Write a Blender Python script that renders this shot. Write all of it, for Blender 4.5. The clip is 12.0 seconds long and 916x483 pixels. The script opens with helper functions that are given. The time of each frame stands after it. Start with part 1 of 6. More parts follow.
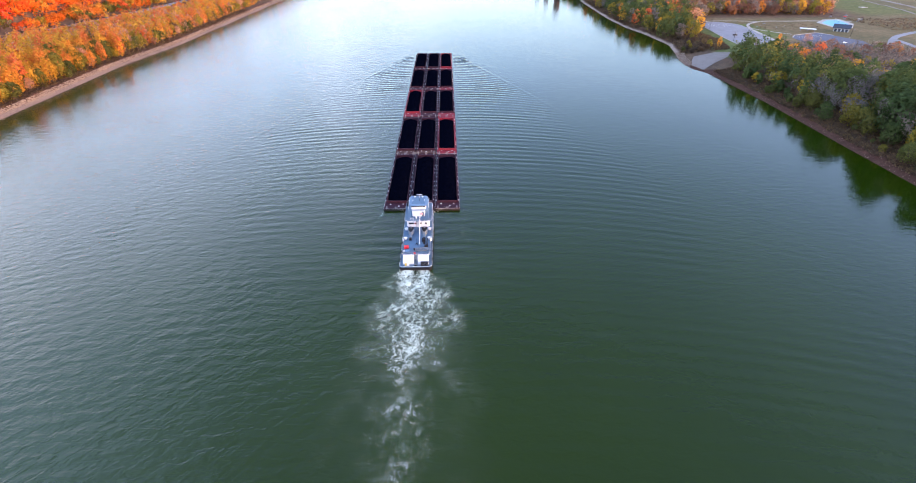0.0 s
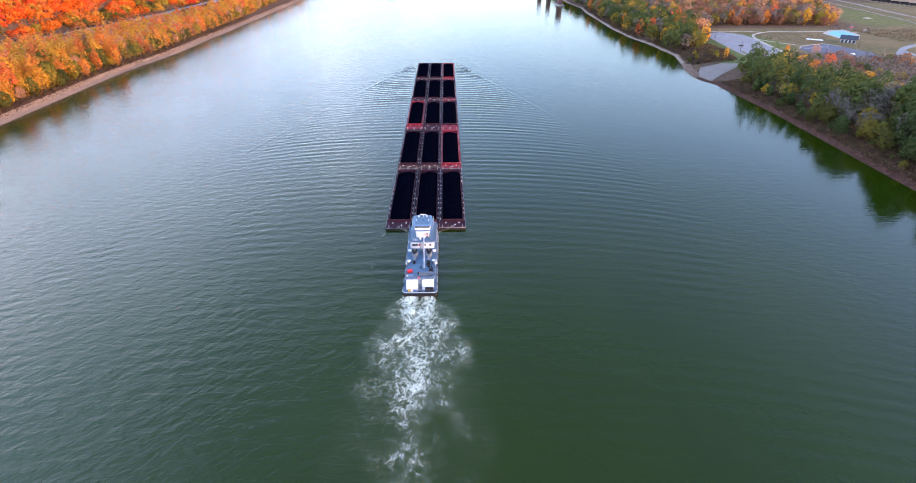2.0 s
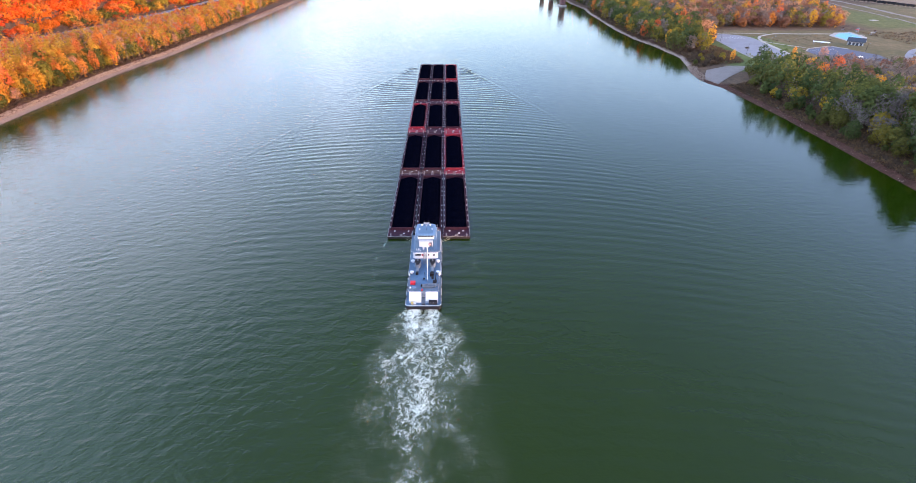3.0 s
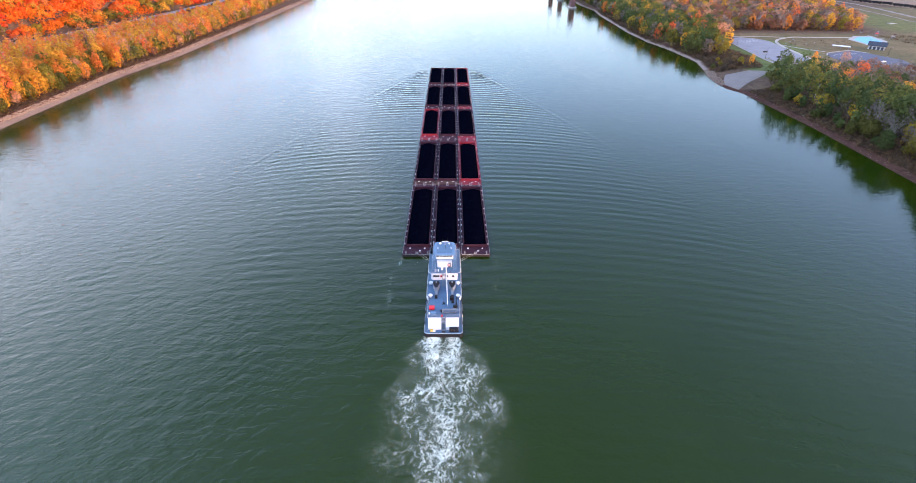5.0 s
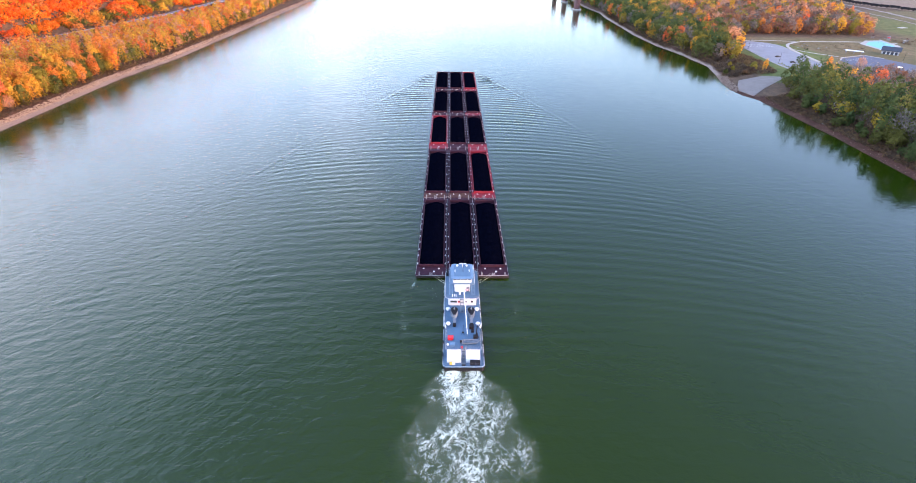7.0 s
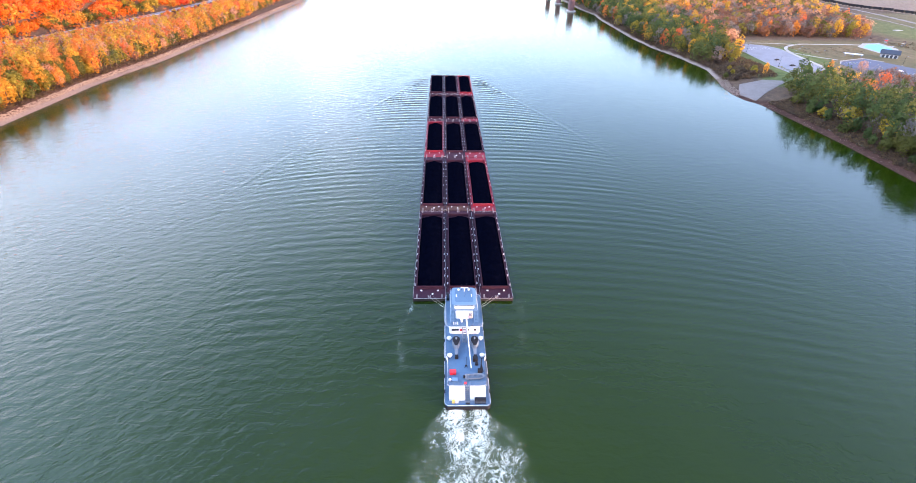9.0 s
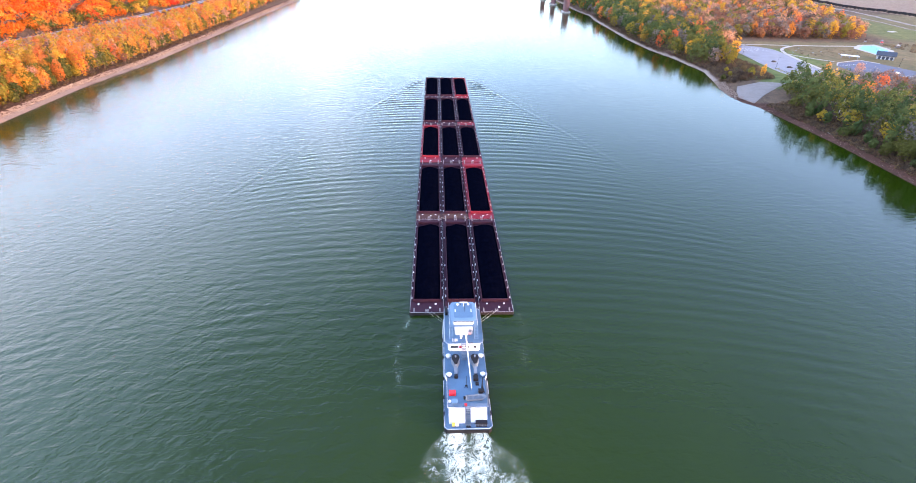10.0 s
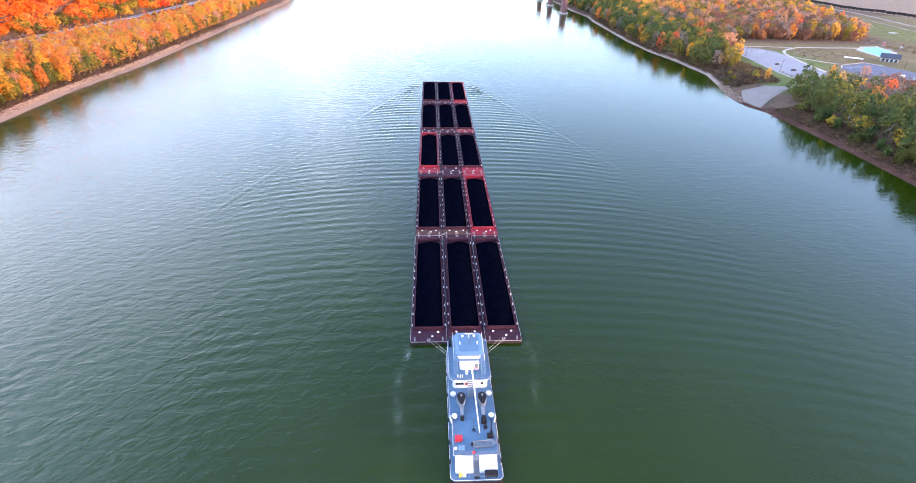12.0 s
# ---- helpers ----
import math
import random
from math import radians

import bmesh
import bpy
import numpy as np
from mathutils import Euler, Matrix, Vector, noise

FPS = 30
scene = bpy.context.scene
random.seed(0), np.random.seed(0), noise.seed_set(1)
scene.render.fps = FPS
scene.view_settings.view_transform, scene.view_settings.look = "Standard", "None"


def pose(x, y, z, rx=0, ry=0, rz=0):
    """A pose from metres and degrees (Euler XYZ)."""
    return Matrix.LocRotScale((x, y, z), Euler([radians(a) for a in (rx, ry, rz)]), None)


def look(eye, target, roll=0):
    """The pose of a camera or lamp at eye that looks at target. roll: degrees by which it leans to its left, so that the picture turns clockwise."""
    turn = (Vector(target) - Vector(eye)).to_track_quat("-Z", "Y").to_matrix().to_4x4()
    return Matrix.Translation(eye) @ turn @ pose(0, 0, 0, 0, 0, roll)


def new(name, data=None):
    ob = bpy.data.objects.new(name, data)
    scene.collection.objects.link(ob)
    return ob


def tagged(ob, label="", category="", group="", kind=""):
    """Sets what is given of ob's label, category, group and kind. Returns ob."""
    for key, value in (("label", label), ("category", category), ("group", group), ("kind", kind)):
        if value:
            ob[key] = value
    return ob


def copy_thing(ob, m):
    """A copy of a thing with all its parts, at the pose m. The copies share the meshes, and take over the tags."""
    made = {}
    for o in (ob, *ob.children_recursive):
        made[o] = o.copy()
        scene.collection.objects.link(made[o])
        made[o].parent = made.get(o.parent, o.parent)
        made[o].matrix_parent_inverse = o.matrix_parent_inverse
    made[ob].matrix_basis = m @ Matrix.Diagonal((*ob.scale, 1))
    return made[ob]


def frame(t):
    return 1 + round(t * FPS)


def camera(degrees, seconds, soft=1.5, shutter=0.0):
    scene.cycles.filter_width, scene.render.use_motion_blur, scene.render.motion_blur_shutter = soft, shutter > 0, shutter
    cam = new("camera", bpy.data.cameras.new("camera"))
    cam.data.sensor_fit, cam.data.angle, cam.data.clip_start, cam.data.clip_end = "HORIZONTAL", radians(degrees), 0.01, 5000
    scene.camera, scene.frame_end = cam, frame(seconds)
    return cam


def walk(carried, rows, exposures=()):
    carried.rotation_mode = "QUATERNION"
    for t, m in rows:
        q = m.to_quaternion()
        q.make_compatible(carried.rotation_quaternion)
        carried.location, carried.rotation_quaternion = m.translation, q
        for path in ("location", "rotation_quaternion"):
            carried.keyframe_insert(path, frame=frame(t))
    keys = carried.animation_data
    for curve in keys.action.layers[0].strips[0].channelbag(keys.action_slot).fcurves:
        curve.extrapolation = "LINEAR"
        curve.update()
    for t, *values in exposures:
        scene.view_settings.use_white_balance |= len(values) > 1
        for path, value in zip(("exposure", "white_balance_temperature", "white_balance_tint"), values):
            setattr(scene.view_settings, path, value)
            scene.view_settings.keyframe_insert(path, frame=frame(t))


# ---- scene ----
PATH = [
    (0, (11.034, -184.381, 101.438), (12.899, -99.914, 47.942), -0.06),
    (0.5, (10.059, -181.121, 101.396), (12.218, -96.157, 48.703), 0.26),
    (1, (9.837, -178.599, 101.153), (11.867, -93.440, 48.771), -0.01),
    (1.5, (9.476, -175.638, 100.924), (11.465, -90.479, 48.541), 0.08),
    (2, (8.627, -172.565, 100.696), (10.731, -87.370, 48.376), 0.22),
    (2.5, (8.056, -169.036, 100.604), (10.192, -83.854, 48.265), 0.37),
    (4.5, (3.405, -155.904, 100.314), (5.104, -70.675, 48.035), 0.61),
    (5, (1.678, -152.619, 100.267), (3.096, -67.377, 48.000), 0.57),
    (5.5, (-0.262, -149.305, 100.241), (1.069, -64.041, 48.009), 0.52),
    (6, (-2.058, -146.179, 100.322), (-0.614, -60.901, 48.114), 0.60),
    (6.5, (-3.474, -143.001, 100.293), (-1.910, -57.694, 48.135), 0.71),
    (7, (-4.448, -139.522, 100.203), (-2.730, -54.240, 48.011), 0.88),
    (9, (-6.798, -126.027, 99.223), (-3.572, -40.691, 47.190), 1.15),
    (9.5, (-7.437, -122.598, 99.244), (-4.017, -37.258, 47.231), 1.23),
    (10, (-7.761, -119.289, 99.252), (-3.451, -33.973, 47.266), 1.30),
    (10.5, (-8.280, -115.891, 99.150), (-3.544, -30.618, 47.131), 1.37),
    (11, (-8.749, -112.613, 99.078), (-3.796, -27.330, 47.093), 1.45),
    (11.5, (-9.112, -109.477, 99.147), (-4.047, -24.186, 47.189), 1.41),
    (12, (-9.476, -106.477, 99.390), (-4.356, -21.191, 47.427), 1.31),
]
cam = camera(84.9, 12.0, 0.95)
walk(cam, [(t, look(eye, target, roll)) for t, eye, target, roll in PATH], exposures=[(0, 2.86, 6900, 32), (2.5, 2.88, 6900, 32), (5.2, 2.93, 6900, 32), (7, 3.12, 6900, 32), (9, 3.4, 6900, 32), (12, 3.42, 6900, 32)])

# ---- world and sun ----
SUN_AZ, SUN_EL = radians(116), radians(8)      # clockwise from +y, above the horizon
world = bpy.data.worlds.new("sky")
scene.world = world
world.use_nodes = True
wn = world.node_tree
sky = wn.nodes.new("ShaderNodeTexSky")
sky.sky_type, sky.sun_disc = "NISHITA", False
sky.sun_elevation, sky.sun_rotation = SUN_EL, SUN_AZ
sky.air_density, sky.dust_density, sky.ozone_density, sky.altitude = 1.0, 1.3, 2.5, 100
bg = wn.nodes["Background"]
bg.inputs["Strength"].default_value = 0.15
def sky_node(kind, op=None, **sets):
    n = wn.nodes.new(kind)
    if op:
        n.operation = op
    for key, val in sets.items():
        n.inputs[key.replace("_", " ")].default_value = val
    return n


# unseen, ragged-edged veil added to the sky over the wooded side to brighten water reflections
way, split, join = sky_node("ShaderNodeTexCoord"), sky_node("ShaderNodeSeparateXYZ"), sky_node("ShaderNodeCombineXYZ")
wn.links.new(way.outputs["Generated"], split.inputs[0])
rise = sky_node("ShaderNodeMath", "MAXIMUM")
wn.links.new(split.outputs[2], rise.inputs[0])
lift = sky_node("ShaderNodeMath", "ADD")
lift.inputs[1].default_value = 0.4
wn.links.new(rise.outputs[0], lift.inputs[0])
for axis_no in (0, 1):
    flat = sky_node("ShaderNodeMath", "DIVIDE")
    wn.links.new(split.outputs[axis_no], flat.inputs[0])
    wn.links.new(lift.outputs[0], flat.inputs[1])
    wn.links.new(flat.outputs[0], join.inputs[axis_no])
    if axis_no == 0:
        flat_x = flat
veil_noise = sky_node("ShaderNodeTexNoise", Scale=1.6, Detail=6.0, Roughness=0.55, Distortion=0.6)
wn.links.new(join.outputs[0], veil_noise.inputs["Vector"])
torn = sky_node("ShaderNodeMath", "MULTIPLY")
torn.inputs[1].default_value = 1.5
wn.links.new(veil_noise.outputs["Fac"], torn.inputs[0])
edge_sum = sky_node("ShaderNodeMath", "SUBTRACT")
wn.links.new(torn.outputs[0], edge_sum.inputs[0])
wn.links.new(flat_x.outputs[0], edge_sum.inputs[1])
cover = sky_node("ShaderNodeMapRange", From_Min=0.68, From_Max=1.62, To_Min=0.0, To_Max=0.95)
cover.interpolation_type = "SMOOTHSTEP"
low = sky_node("ShaderNodeMapRange", From_Min=0.0, From_Max=0.36, To_Min=1.5, To_Max=0.0)      # the added veil closes in towards the horizon, whitening the far water
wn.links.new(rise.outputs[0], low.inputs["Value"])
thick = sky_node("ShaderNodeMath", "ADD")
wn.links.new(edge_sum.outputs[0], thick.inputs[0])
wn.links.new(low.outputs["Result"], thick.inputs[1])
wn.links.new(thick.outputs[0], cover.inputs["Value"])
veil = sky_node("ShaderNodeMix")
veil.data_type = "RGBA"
# veil colour tuned to the water's reflections: white low down, blue higher up
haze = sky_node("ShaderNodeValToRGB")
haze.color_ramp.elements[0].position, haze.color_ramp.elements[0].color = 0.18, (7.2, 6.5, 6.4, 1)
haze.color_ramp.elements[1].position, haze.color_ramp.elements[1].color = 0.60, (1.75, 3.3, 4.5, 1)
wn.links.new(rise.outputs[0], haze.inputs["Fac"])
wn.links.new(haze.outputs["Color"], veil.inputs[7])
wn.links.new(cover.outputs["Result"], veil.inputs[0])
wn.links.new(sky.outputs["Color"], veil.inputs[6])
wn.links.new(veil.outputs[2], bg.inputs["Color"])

sun = new("sun", bpy.data.lights.new("sun", "SUN"))
sun.data.energy, sun.data.angle, sun.data.color = 0.68, radians(13), (1.0, 0.70, 0.47)
sun_dir = Vector((math.sin(SUN_AZ) * math.cos(SUN_EL), math.cos(SUN_AZ) * math.cos(SUN_EL), math.sin(SUN_EL)))
sun.matrix_world = look(sun_dir * 500, (0, 0, 0))


# ---- node helpers and materials ----
def ramp_fill(node, stops):
    el = node.color_ramp.elements
    while len(el) < len(stops):
        el.new(0.5)
    for e, (p, c) in zip(el, stops):
        e.position, e.color = p, (*c, 1)


class Mat:
    """A node material with short ways to add nodes."""

    def __init__(self, name, rough=0.7, metal=0.0):
        self.m = bpy.data.materials.new(name)
        self.m.use_nodes = True
        self.t = self.m.node_tree
        self.b = self.t.nodes["Principled BSDF"]
        self.b.inputs["Roughness"].default_value, self.b.inputs["Metallic"].default_value = rough, metal

    def node(self, kind, **sets):
        n = self.t.nodes.new(kind)
        for k, v in sets.items():
            if k in n.inputs:
                n.inputs[k].default_value = v
        return n

    def link(self, a, b):
        self.t.links.new(a, b)
        return self

    def coords(self, kind="Object", scale=(1, 1, 1)):
        c, mp = self.node("ShaderNodeTexCoord"), self.node("ShaderNodeMapping")
        mp.inputs["Scale"].default_value = scale
        self.link(c.outputs[kind], mp.inputs["Vector"])
        return mp.outputs["Vector"]

    def position(self, scale=(1, 1, 1)):
        c, mp = self.node("ShaderNodeNewGeometry"), self.node("ShaderNodeMapping")
        mp.inputs["Scale"].default_value = scale
        self.link(c.outputs["Position"], mp.inputs["Vector"])
        return mp.outputs["Vector"]

    def noise(self, vec, scale, detail=4.0, rough=0.6, distort=0.0):
        n = self.node("ShaderNodeTexNoise")
        for k, v in (("Scale", scale), ("Detail", detail), ("Roughness", rough), ("Distortion", distort)):
            n.inputs[k].default_value = v
        self.link(vec, n.inputs["Vector"])
        return n.outputs["Fac"]

    def ramp(self, fac, stops):
        r = self.node("ShaderNodeValToRGB")
        ramp_fill(r, stops)
        self.link(fac, r.inputs["Fac"])
        return r.outputs["Color"]

    def math(self, op, a, b=0.0, clamp=False):
        n = self.node("ShaderNodeMath")
        n.operation, n.use_clamp = op, clamp
        for i, v in enumerate((a, b)):
            if isinstance(v, (int, float)):
                n.inputs[i].default_value = v
            else:
                self.link(v, n.inputs[i])
        return n.outputs[0]

    def mix(self, fac, a, b, kind="MIX"):
        n = self.node("ShaderNodeMix")
        n.data_type, n.blend_type = "RGBA", kind
        for i, v in ((0, fac), (6, a), (7, b)):
            if isinstance(v, (int, float)):
                n.inputs[i].default_value = v
            elif isinstance(v, tuple):
                n.inputs[i].default_value = (*v, 1)
            else:
                self.link(v, n.inputs[i])
        return n.outputs[2]

    def bump(self, height, strength=0.4, dist=0.05):
        n = self.node("ShaderNodeBump")
        n.inputs["Strength"].default_value, n.inputs["Distance"].default_value = strength, dist
        self.link(height, n.inputs["Height"])
        self.link(n.outputs["Normal"], self.b.inputs["Normal"])
        return n

    def attr(self, name):
        n = self.node("ShaderNodeAttribute")
        n.attribute_name = name
        return n.outputs["Fac"]

    def colour(self, c):
        return self.link(c, self.b.inputs["Base Color"])


def worn(name, base, dirt, rough=0.6, metal=0.0, scale=0.6, amount=0.5, streak=(1, 1, 1), bump=0.02, gloss=0.3):
    """Painted or plain surface with broad stains and fine grain."""
    k = Mat(name, rough, metal)
    v = k.coords("Object", streak)
    broad = k.noise(v, scale, 5, 0.65)
    fine = k.noise(v, scale * 9, 3, 0.6)
    f = k.math("ADD", k.math("MULTIPLY", broad, 0.7), k.math("MULTIPLY", fine, 0.3))
    lo, hi = 0.62 - 0.3 * amount, 0.75
    c = k.ramp(f, [(0.3, base), (lo, tuple(0.85 * a + 0.15 * b for a, b in zip(base, dirt))), (hi, dirt)])
    rnd = k.node("ShaderNodeObjectInfo").outputs["Random"]
    c = k.mix(k.math("MULTIPLY", rnd, 0.25), c, (base[0] * 0.6, base[1] * 0.6, base[2] * 0.6))
    k.colour(c)
    k.link(k.math("ADD", k.math("MULTIPLY", fine, 0.3), rough - 0.15, True), k.b.inputs["Roughness"])
    k.b.inputs["Specular IOR Level"].default_value = gloss
    k.bump(fine, 0.4, bump)
    return k.m


def foliage(name, stops, shared=False, through_light=0.5):
    """Leaves: colour by tree and by leaf clump, with light passing through."""
    k = Mat(name, 0.75)
    k.b.inputs["Specular IOR Level"].default_value = 0.15
    tree = k.attr("tint") if shared else k.node("ShaderNodeObjectInfo").outputs["Random"]
    leaf = k.node("ShaderNodeNewGeometry").outputs["Random Per Island"]
    patch = k.noise(k.position(), 0.35, 3, 0.6)
    f = k.math("ADD", k.math("MULTIPLY", tree, 0.76 if shared else 0.62), k.math("MULTIPLY", leaf, 0.06 if shared else 0.12))
    f = k.math("ADD", f, k.math("MULTIPLY", patch, 0.18 if shared else 0.30))
    c = k.ramp(f, stops)
    val = k.math("ADD", k.math("MULTIPLY", leaf, 0.20 if shared else 0.34), 0.92 if shared else 0.86)
    hsv = k.node("ShaderNodeHueSaturation")
    k.link(val, hsv.inputs["Value"]).link(c, hsv.inputs["Color"])
    k.colour(hsv.outputs["Color"])
    tr, mx = k.node("ShaderNodeBsdfTranslucent"), k.node("ShaderNodeMixShader")
    k.link(hsv.outputs["Color"], tr.inputs["Color"])
    mx.inputs[0].default_value = through_light
    k.link(k.b.outputs[0], mx.inputs[1]).link(tr.outputs[0], mx.inputs[2])
    k.link(mx.outputs[0], k.t.nodes["Material Output"].inputs["Surface"])
    return k.m


def water_material():
    k = Mat("river_water", 0.06)
    k.b.inputs["IOR"].default_value = 1.33
    p = k.position()
    broad = k.noise(k.position((0.012, 0.006, 0.01)), 1.0, 4, 0.55)
    k.colour(k.ramp(broad, [(0.3, (0.0070, 0.0178, 0.0003)), (0.7, (0.0112, 0.0235, 0.0005))]))
    k.link(k.math("ADD", k.math("MULTIPLY", broad, 0.06), 0.025), k.b.inputs["Roughness"])
    chop = k.noise(k.position((0.5, 1.0, 1.0)), 0.42, 3, 0.5, 0.5)
    sep, com = k.node("ShaderNodeSeparateXYZ"), k.node("ShaderNodeCombineXYZ")
    k.link(p, sep.inputs[0])
    side, ahead = k.math("ABSOLUTE", sep.outputs[0]), sep.outputs[1]
    along = k.math("SUBTRACT", k.math("MULTIPLY", side, 0.65), k.math("MULTIPLY", ahead, 0.76))
    across = k.math("ADD", k.math("MULTIPLY", side, 0.76), k.math("MULTIPLY", ahead, 0.65))
    k.link(k.math("MULTIPLY", along, 0.22), com.inputs[0]).link(across, com.inputs[1])
    lee = k.node("ShaderNodeMapRange")
    for key, val in (("From Min", -60.0), ("From Max", 60.0), ("To Min", 1.05), ("To Max", 0.3)):
        lee.inputs[key].default_value = val
    k.link(sep.outputs[0], lee.inputs["Value"])
    wind = lee.outputs["Result"]
    slant = k.noise(com.outputs[0], 0.6, 3, 0.5, 0.4)
    tiny = k.noise(k.position((0.7, 1.0, 1.0)), 1.7, 3, 0.55, 0.2)
    gust = k.noise(k.position((0.030, 0.014, 0.02)), 1.0, 4, 0.55, 0.0)
    h = k.math("ADD", k.math("MULTIPLY", chop, 1.05), k.math("MULTIPLY", tiny, 0.20))
    h = k.math("ADD", h, k.math("MULTIPLY", slant, k.math("MULTIPLY", wind, 0.45)))
    flaw = k.ramp(gust, [(0.36, (0.78, 0.78, 0.78)), (0.62, (1.0, 1.0, 1.0))])
    h = k.math("MULTIPLY", h, flaw)
    h = k.math("MULTIPLY", h, k.math("ADD", k.math("MULTIPLY", wind, 0.75), 0.25))
    h = k.math("MULTIPLY", h, k.attr("open_water"))
    k.bump(h, 0.7, 0.34)
    return k.m


def wash_material():
    """Churned water behind the propellers: milky water and torn foam where the sheet's churn value is high."""
    k = Mat("wash_foam", 0.5)
    churn = k.attr("churn")
    flow = k.node("ShaderNodeTexNoise", Scale=0.22, Detail=3.0, Roughness=0.55)
    swirl, add = k.node("ShaderNodeVectorMath"), k.node("ShaderNodeVectorMath")
    swirl.operation, add.operation = "MULTIPLY_ADD", "ADD"
    k.link(k.position(), flow.inputs["Vector"]).link(flow.outputs["Color"], swirl.inputs[0])
    swirl.inputs[1].default_value, swirl.inputs[2].default_value = (6.0, 6.0, 0), (-3.0, -3.0, 0)
    k.link(k.position((1.0, 0.72, 0.0)), add.inputs[0]).link(swirl.outputs[0], add.inputs[1])
    v = add.outputs[0]
    patch = k.noise(k.position(), 0.13, 4, 0.6)
    a = k.noise(v, 0.42, 5, 0.62, 0.5)
    b = k.noise(v, 1.05, 6, 0.68, 0.8)
    c = k.noise(v, 3.6, 5, 0.68, 0.5)

    def strands(n, sharp):
        return k.math("SUBTRACT", 1.0, k.math("MULTIPLY", k.math("ABSOLUTE", k.math("SUBTRACT", n, 0.5)), sharp), True)
    web = k.math("ADD", k.math("MULTIPLY", strands(a, 8.0), 0.22), k.math("MULTIPLY", strands(b, 8.0), 0.40))
    web = k.math("ADD", web, k.math("MULTIPLY", strands(c, 5.0), 0.34))
    web = k.math("ADD", web, k.math("MULTIPLY", k.math("SUBTRACT", patch, 0.5), 0.9))
    edge = k.math("SUBTRACT", k.math("ADD", web, k.math("MULTIPLY", churn, 1.05)), 0.83)
    foam = k.math("MULTIPLY", k.math("MULTIPLY", edge, 1.55, True), k.math("MULTIPLY", churn, 5.0, True))
    aerated = k.mix(k.math("MULTIPLY", churn, 1.3, True), (0.030, 0.058, 0.022), (0.13, 0.175, 0.125))
    k.colour(k.mix(foam, aerated, (0.56, 0.63, 0.57)))
    milky = k.math("MULTIPLY", churn, 0.55, True)
    alpha = k.math("MAXIMUM", milky, foam)
    k.link(alpha, k.b.inputs["Alpha"])
    k.bump(web, 0.5, 0.4)
    return k.m


def ground_material():
    k = Mat("river_land", 0.95)
    k.b.inputs["Specular IOR Level"].default_value = 0.1
    p = k.position()
    broad, mid, fine = k.noise(p, 0.02, 5, 0.6), k.noise(p, 0.15, 5, 0.65), k.noise(p, 1.2, 4, 0.7)
    litter = k.ramp(k.math("ADD", k.math("MULTIPLY", mid, 0.6), k.math("MULTIPLY", fine, 0.4)),
                    [(0.35, (0.050, 0.034, 0.026)), (0.52, (0.10, 0.062, 0.042)), (0.68, (0.17, 0.10, 0.06))])
    lawn = k.ramp(k.math("ADD", k.math("MULTIPLY", broad, 0.5), k.math("MULTIPLY", mid, 0.5)),
                  [(0.35, (0.072, 0.066, 0.032)), (0.52, (0.125, 0.090, 0.046)), (0.66, (0.19, 0.125, 0.074))])
    mud = k.ramp(k.math("ADD", k.math("MULTIPLY", mid, 0.5), k.math("MULTIPLY", fine, 0.5)),
                 [(0.35, (0.032, 0.013, 0.010)), (0.5, (0.060, 0.026, 0.019)), (0.66, (0.105, 0.050, 0.036))])
    field = k.ramp(mid, [(0.35, (0.14, 0.092, 0.068)), (0.65, (0.21, 0.145, 0.108))])
    turf = k.ramp(mid, [(0.35, (0.055, 0.078, 0.022)), (0.65, (0.110, 0.118, 0.040))])
    c = k.mix(k.attr("lawn"), litter, lawn)
    c = k.mix(k.attr("turf"), c, turf)
    c = k.mix(k.attr("field"), c, field)
    c = k.mix(k.attr("mud"), c, mud)
    c = k.mix(k.attr("sand"), c, k.ramp(fine, [(0.3, (0.17, 0.12, 0.10)), (0.7, (0.33, 0.25, 0.21))]))
    k.colour(c)
    k.bump(fine, 0.6, 0.25)
    return k.m


def coal_material():
    k = Mat("coal", 0.95)
    v = k.position()
    vor = k.node("ShaderNodeTexVoronoi")
    vor.inputs["Scale"].default_value = 3.5
    k.link(v, vor.inputs["Vector"])
    n = k.noise(v, 0.7, 6, 0.7)
    k.colour(k.ramp(n, [(0.3, (0.0004, 0.0006, 0.0022)), (0.7, (0.0012, 0.0016, 0.0050))]))
    k.b.inputs["Specular IOR Level"].default_value = 0.0
    k.bump(k.math("ADD", vor.outputs["Distance"], n), 0.9, 0.25)
    return k.m


WATER, WASH, LAND, COAL = water_material(), wash_material(), ground_material(), coal_material()
MAROON = worn("maroon_barge_steel", (0.029, 0.007, 0.016), (0.050, 0.020, 0.028), 0.8, scale=0.35, amount=0.6, gloss=0.12)
RED = worn("red_barge_steel", (0.215, 0.010, 0.021), (0.12, 0.022, 0.030), 0.65, scale=0.35, amount=0.6, gloss=0.15)
RUST = worn("rusty_barge_steel", (0.055, 0.020, 0.024), (0.15, 0.085, 0.040), 0.8, scale=0.5, amount=0.35, gloss=0.12)
HULLDARK = worn("dark_barge_side", (0.022, 0.016, 0.019), (0.05, 0.032, 0.03), 0.75, scale=0.4, gloss=0.12)
KEVELWHITE = worn("white_painted_fitting", (0.70, 0.66, 0.66), (0.45, 0.38, 0.36), 0.6, scale=2.0)
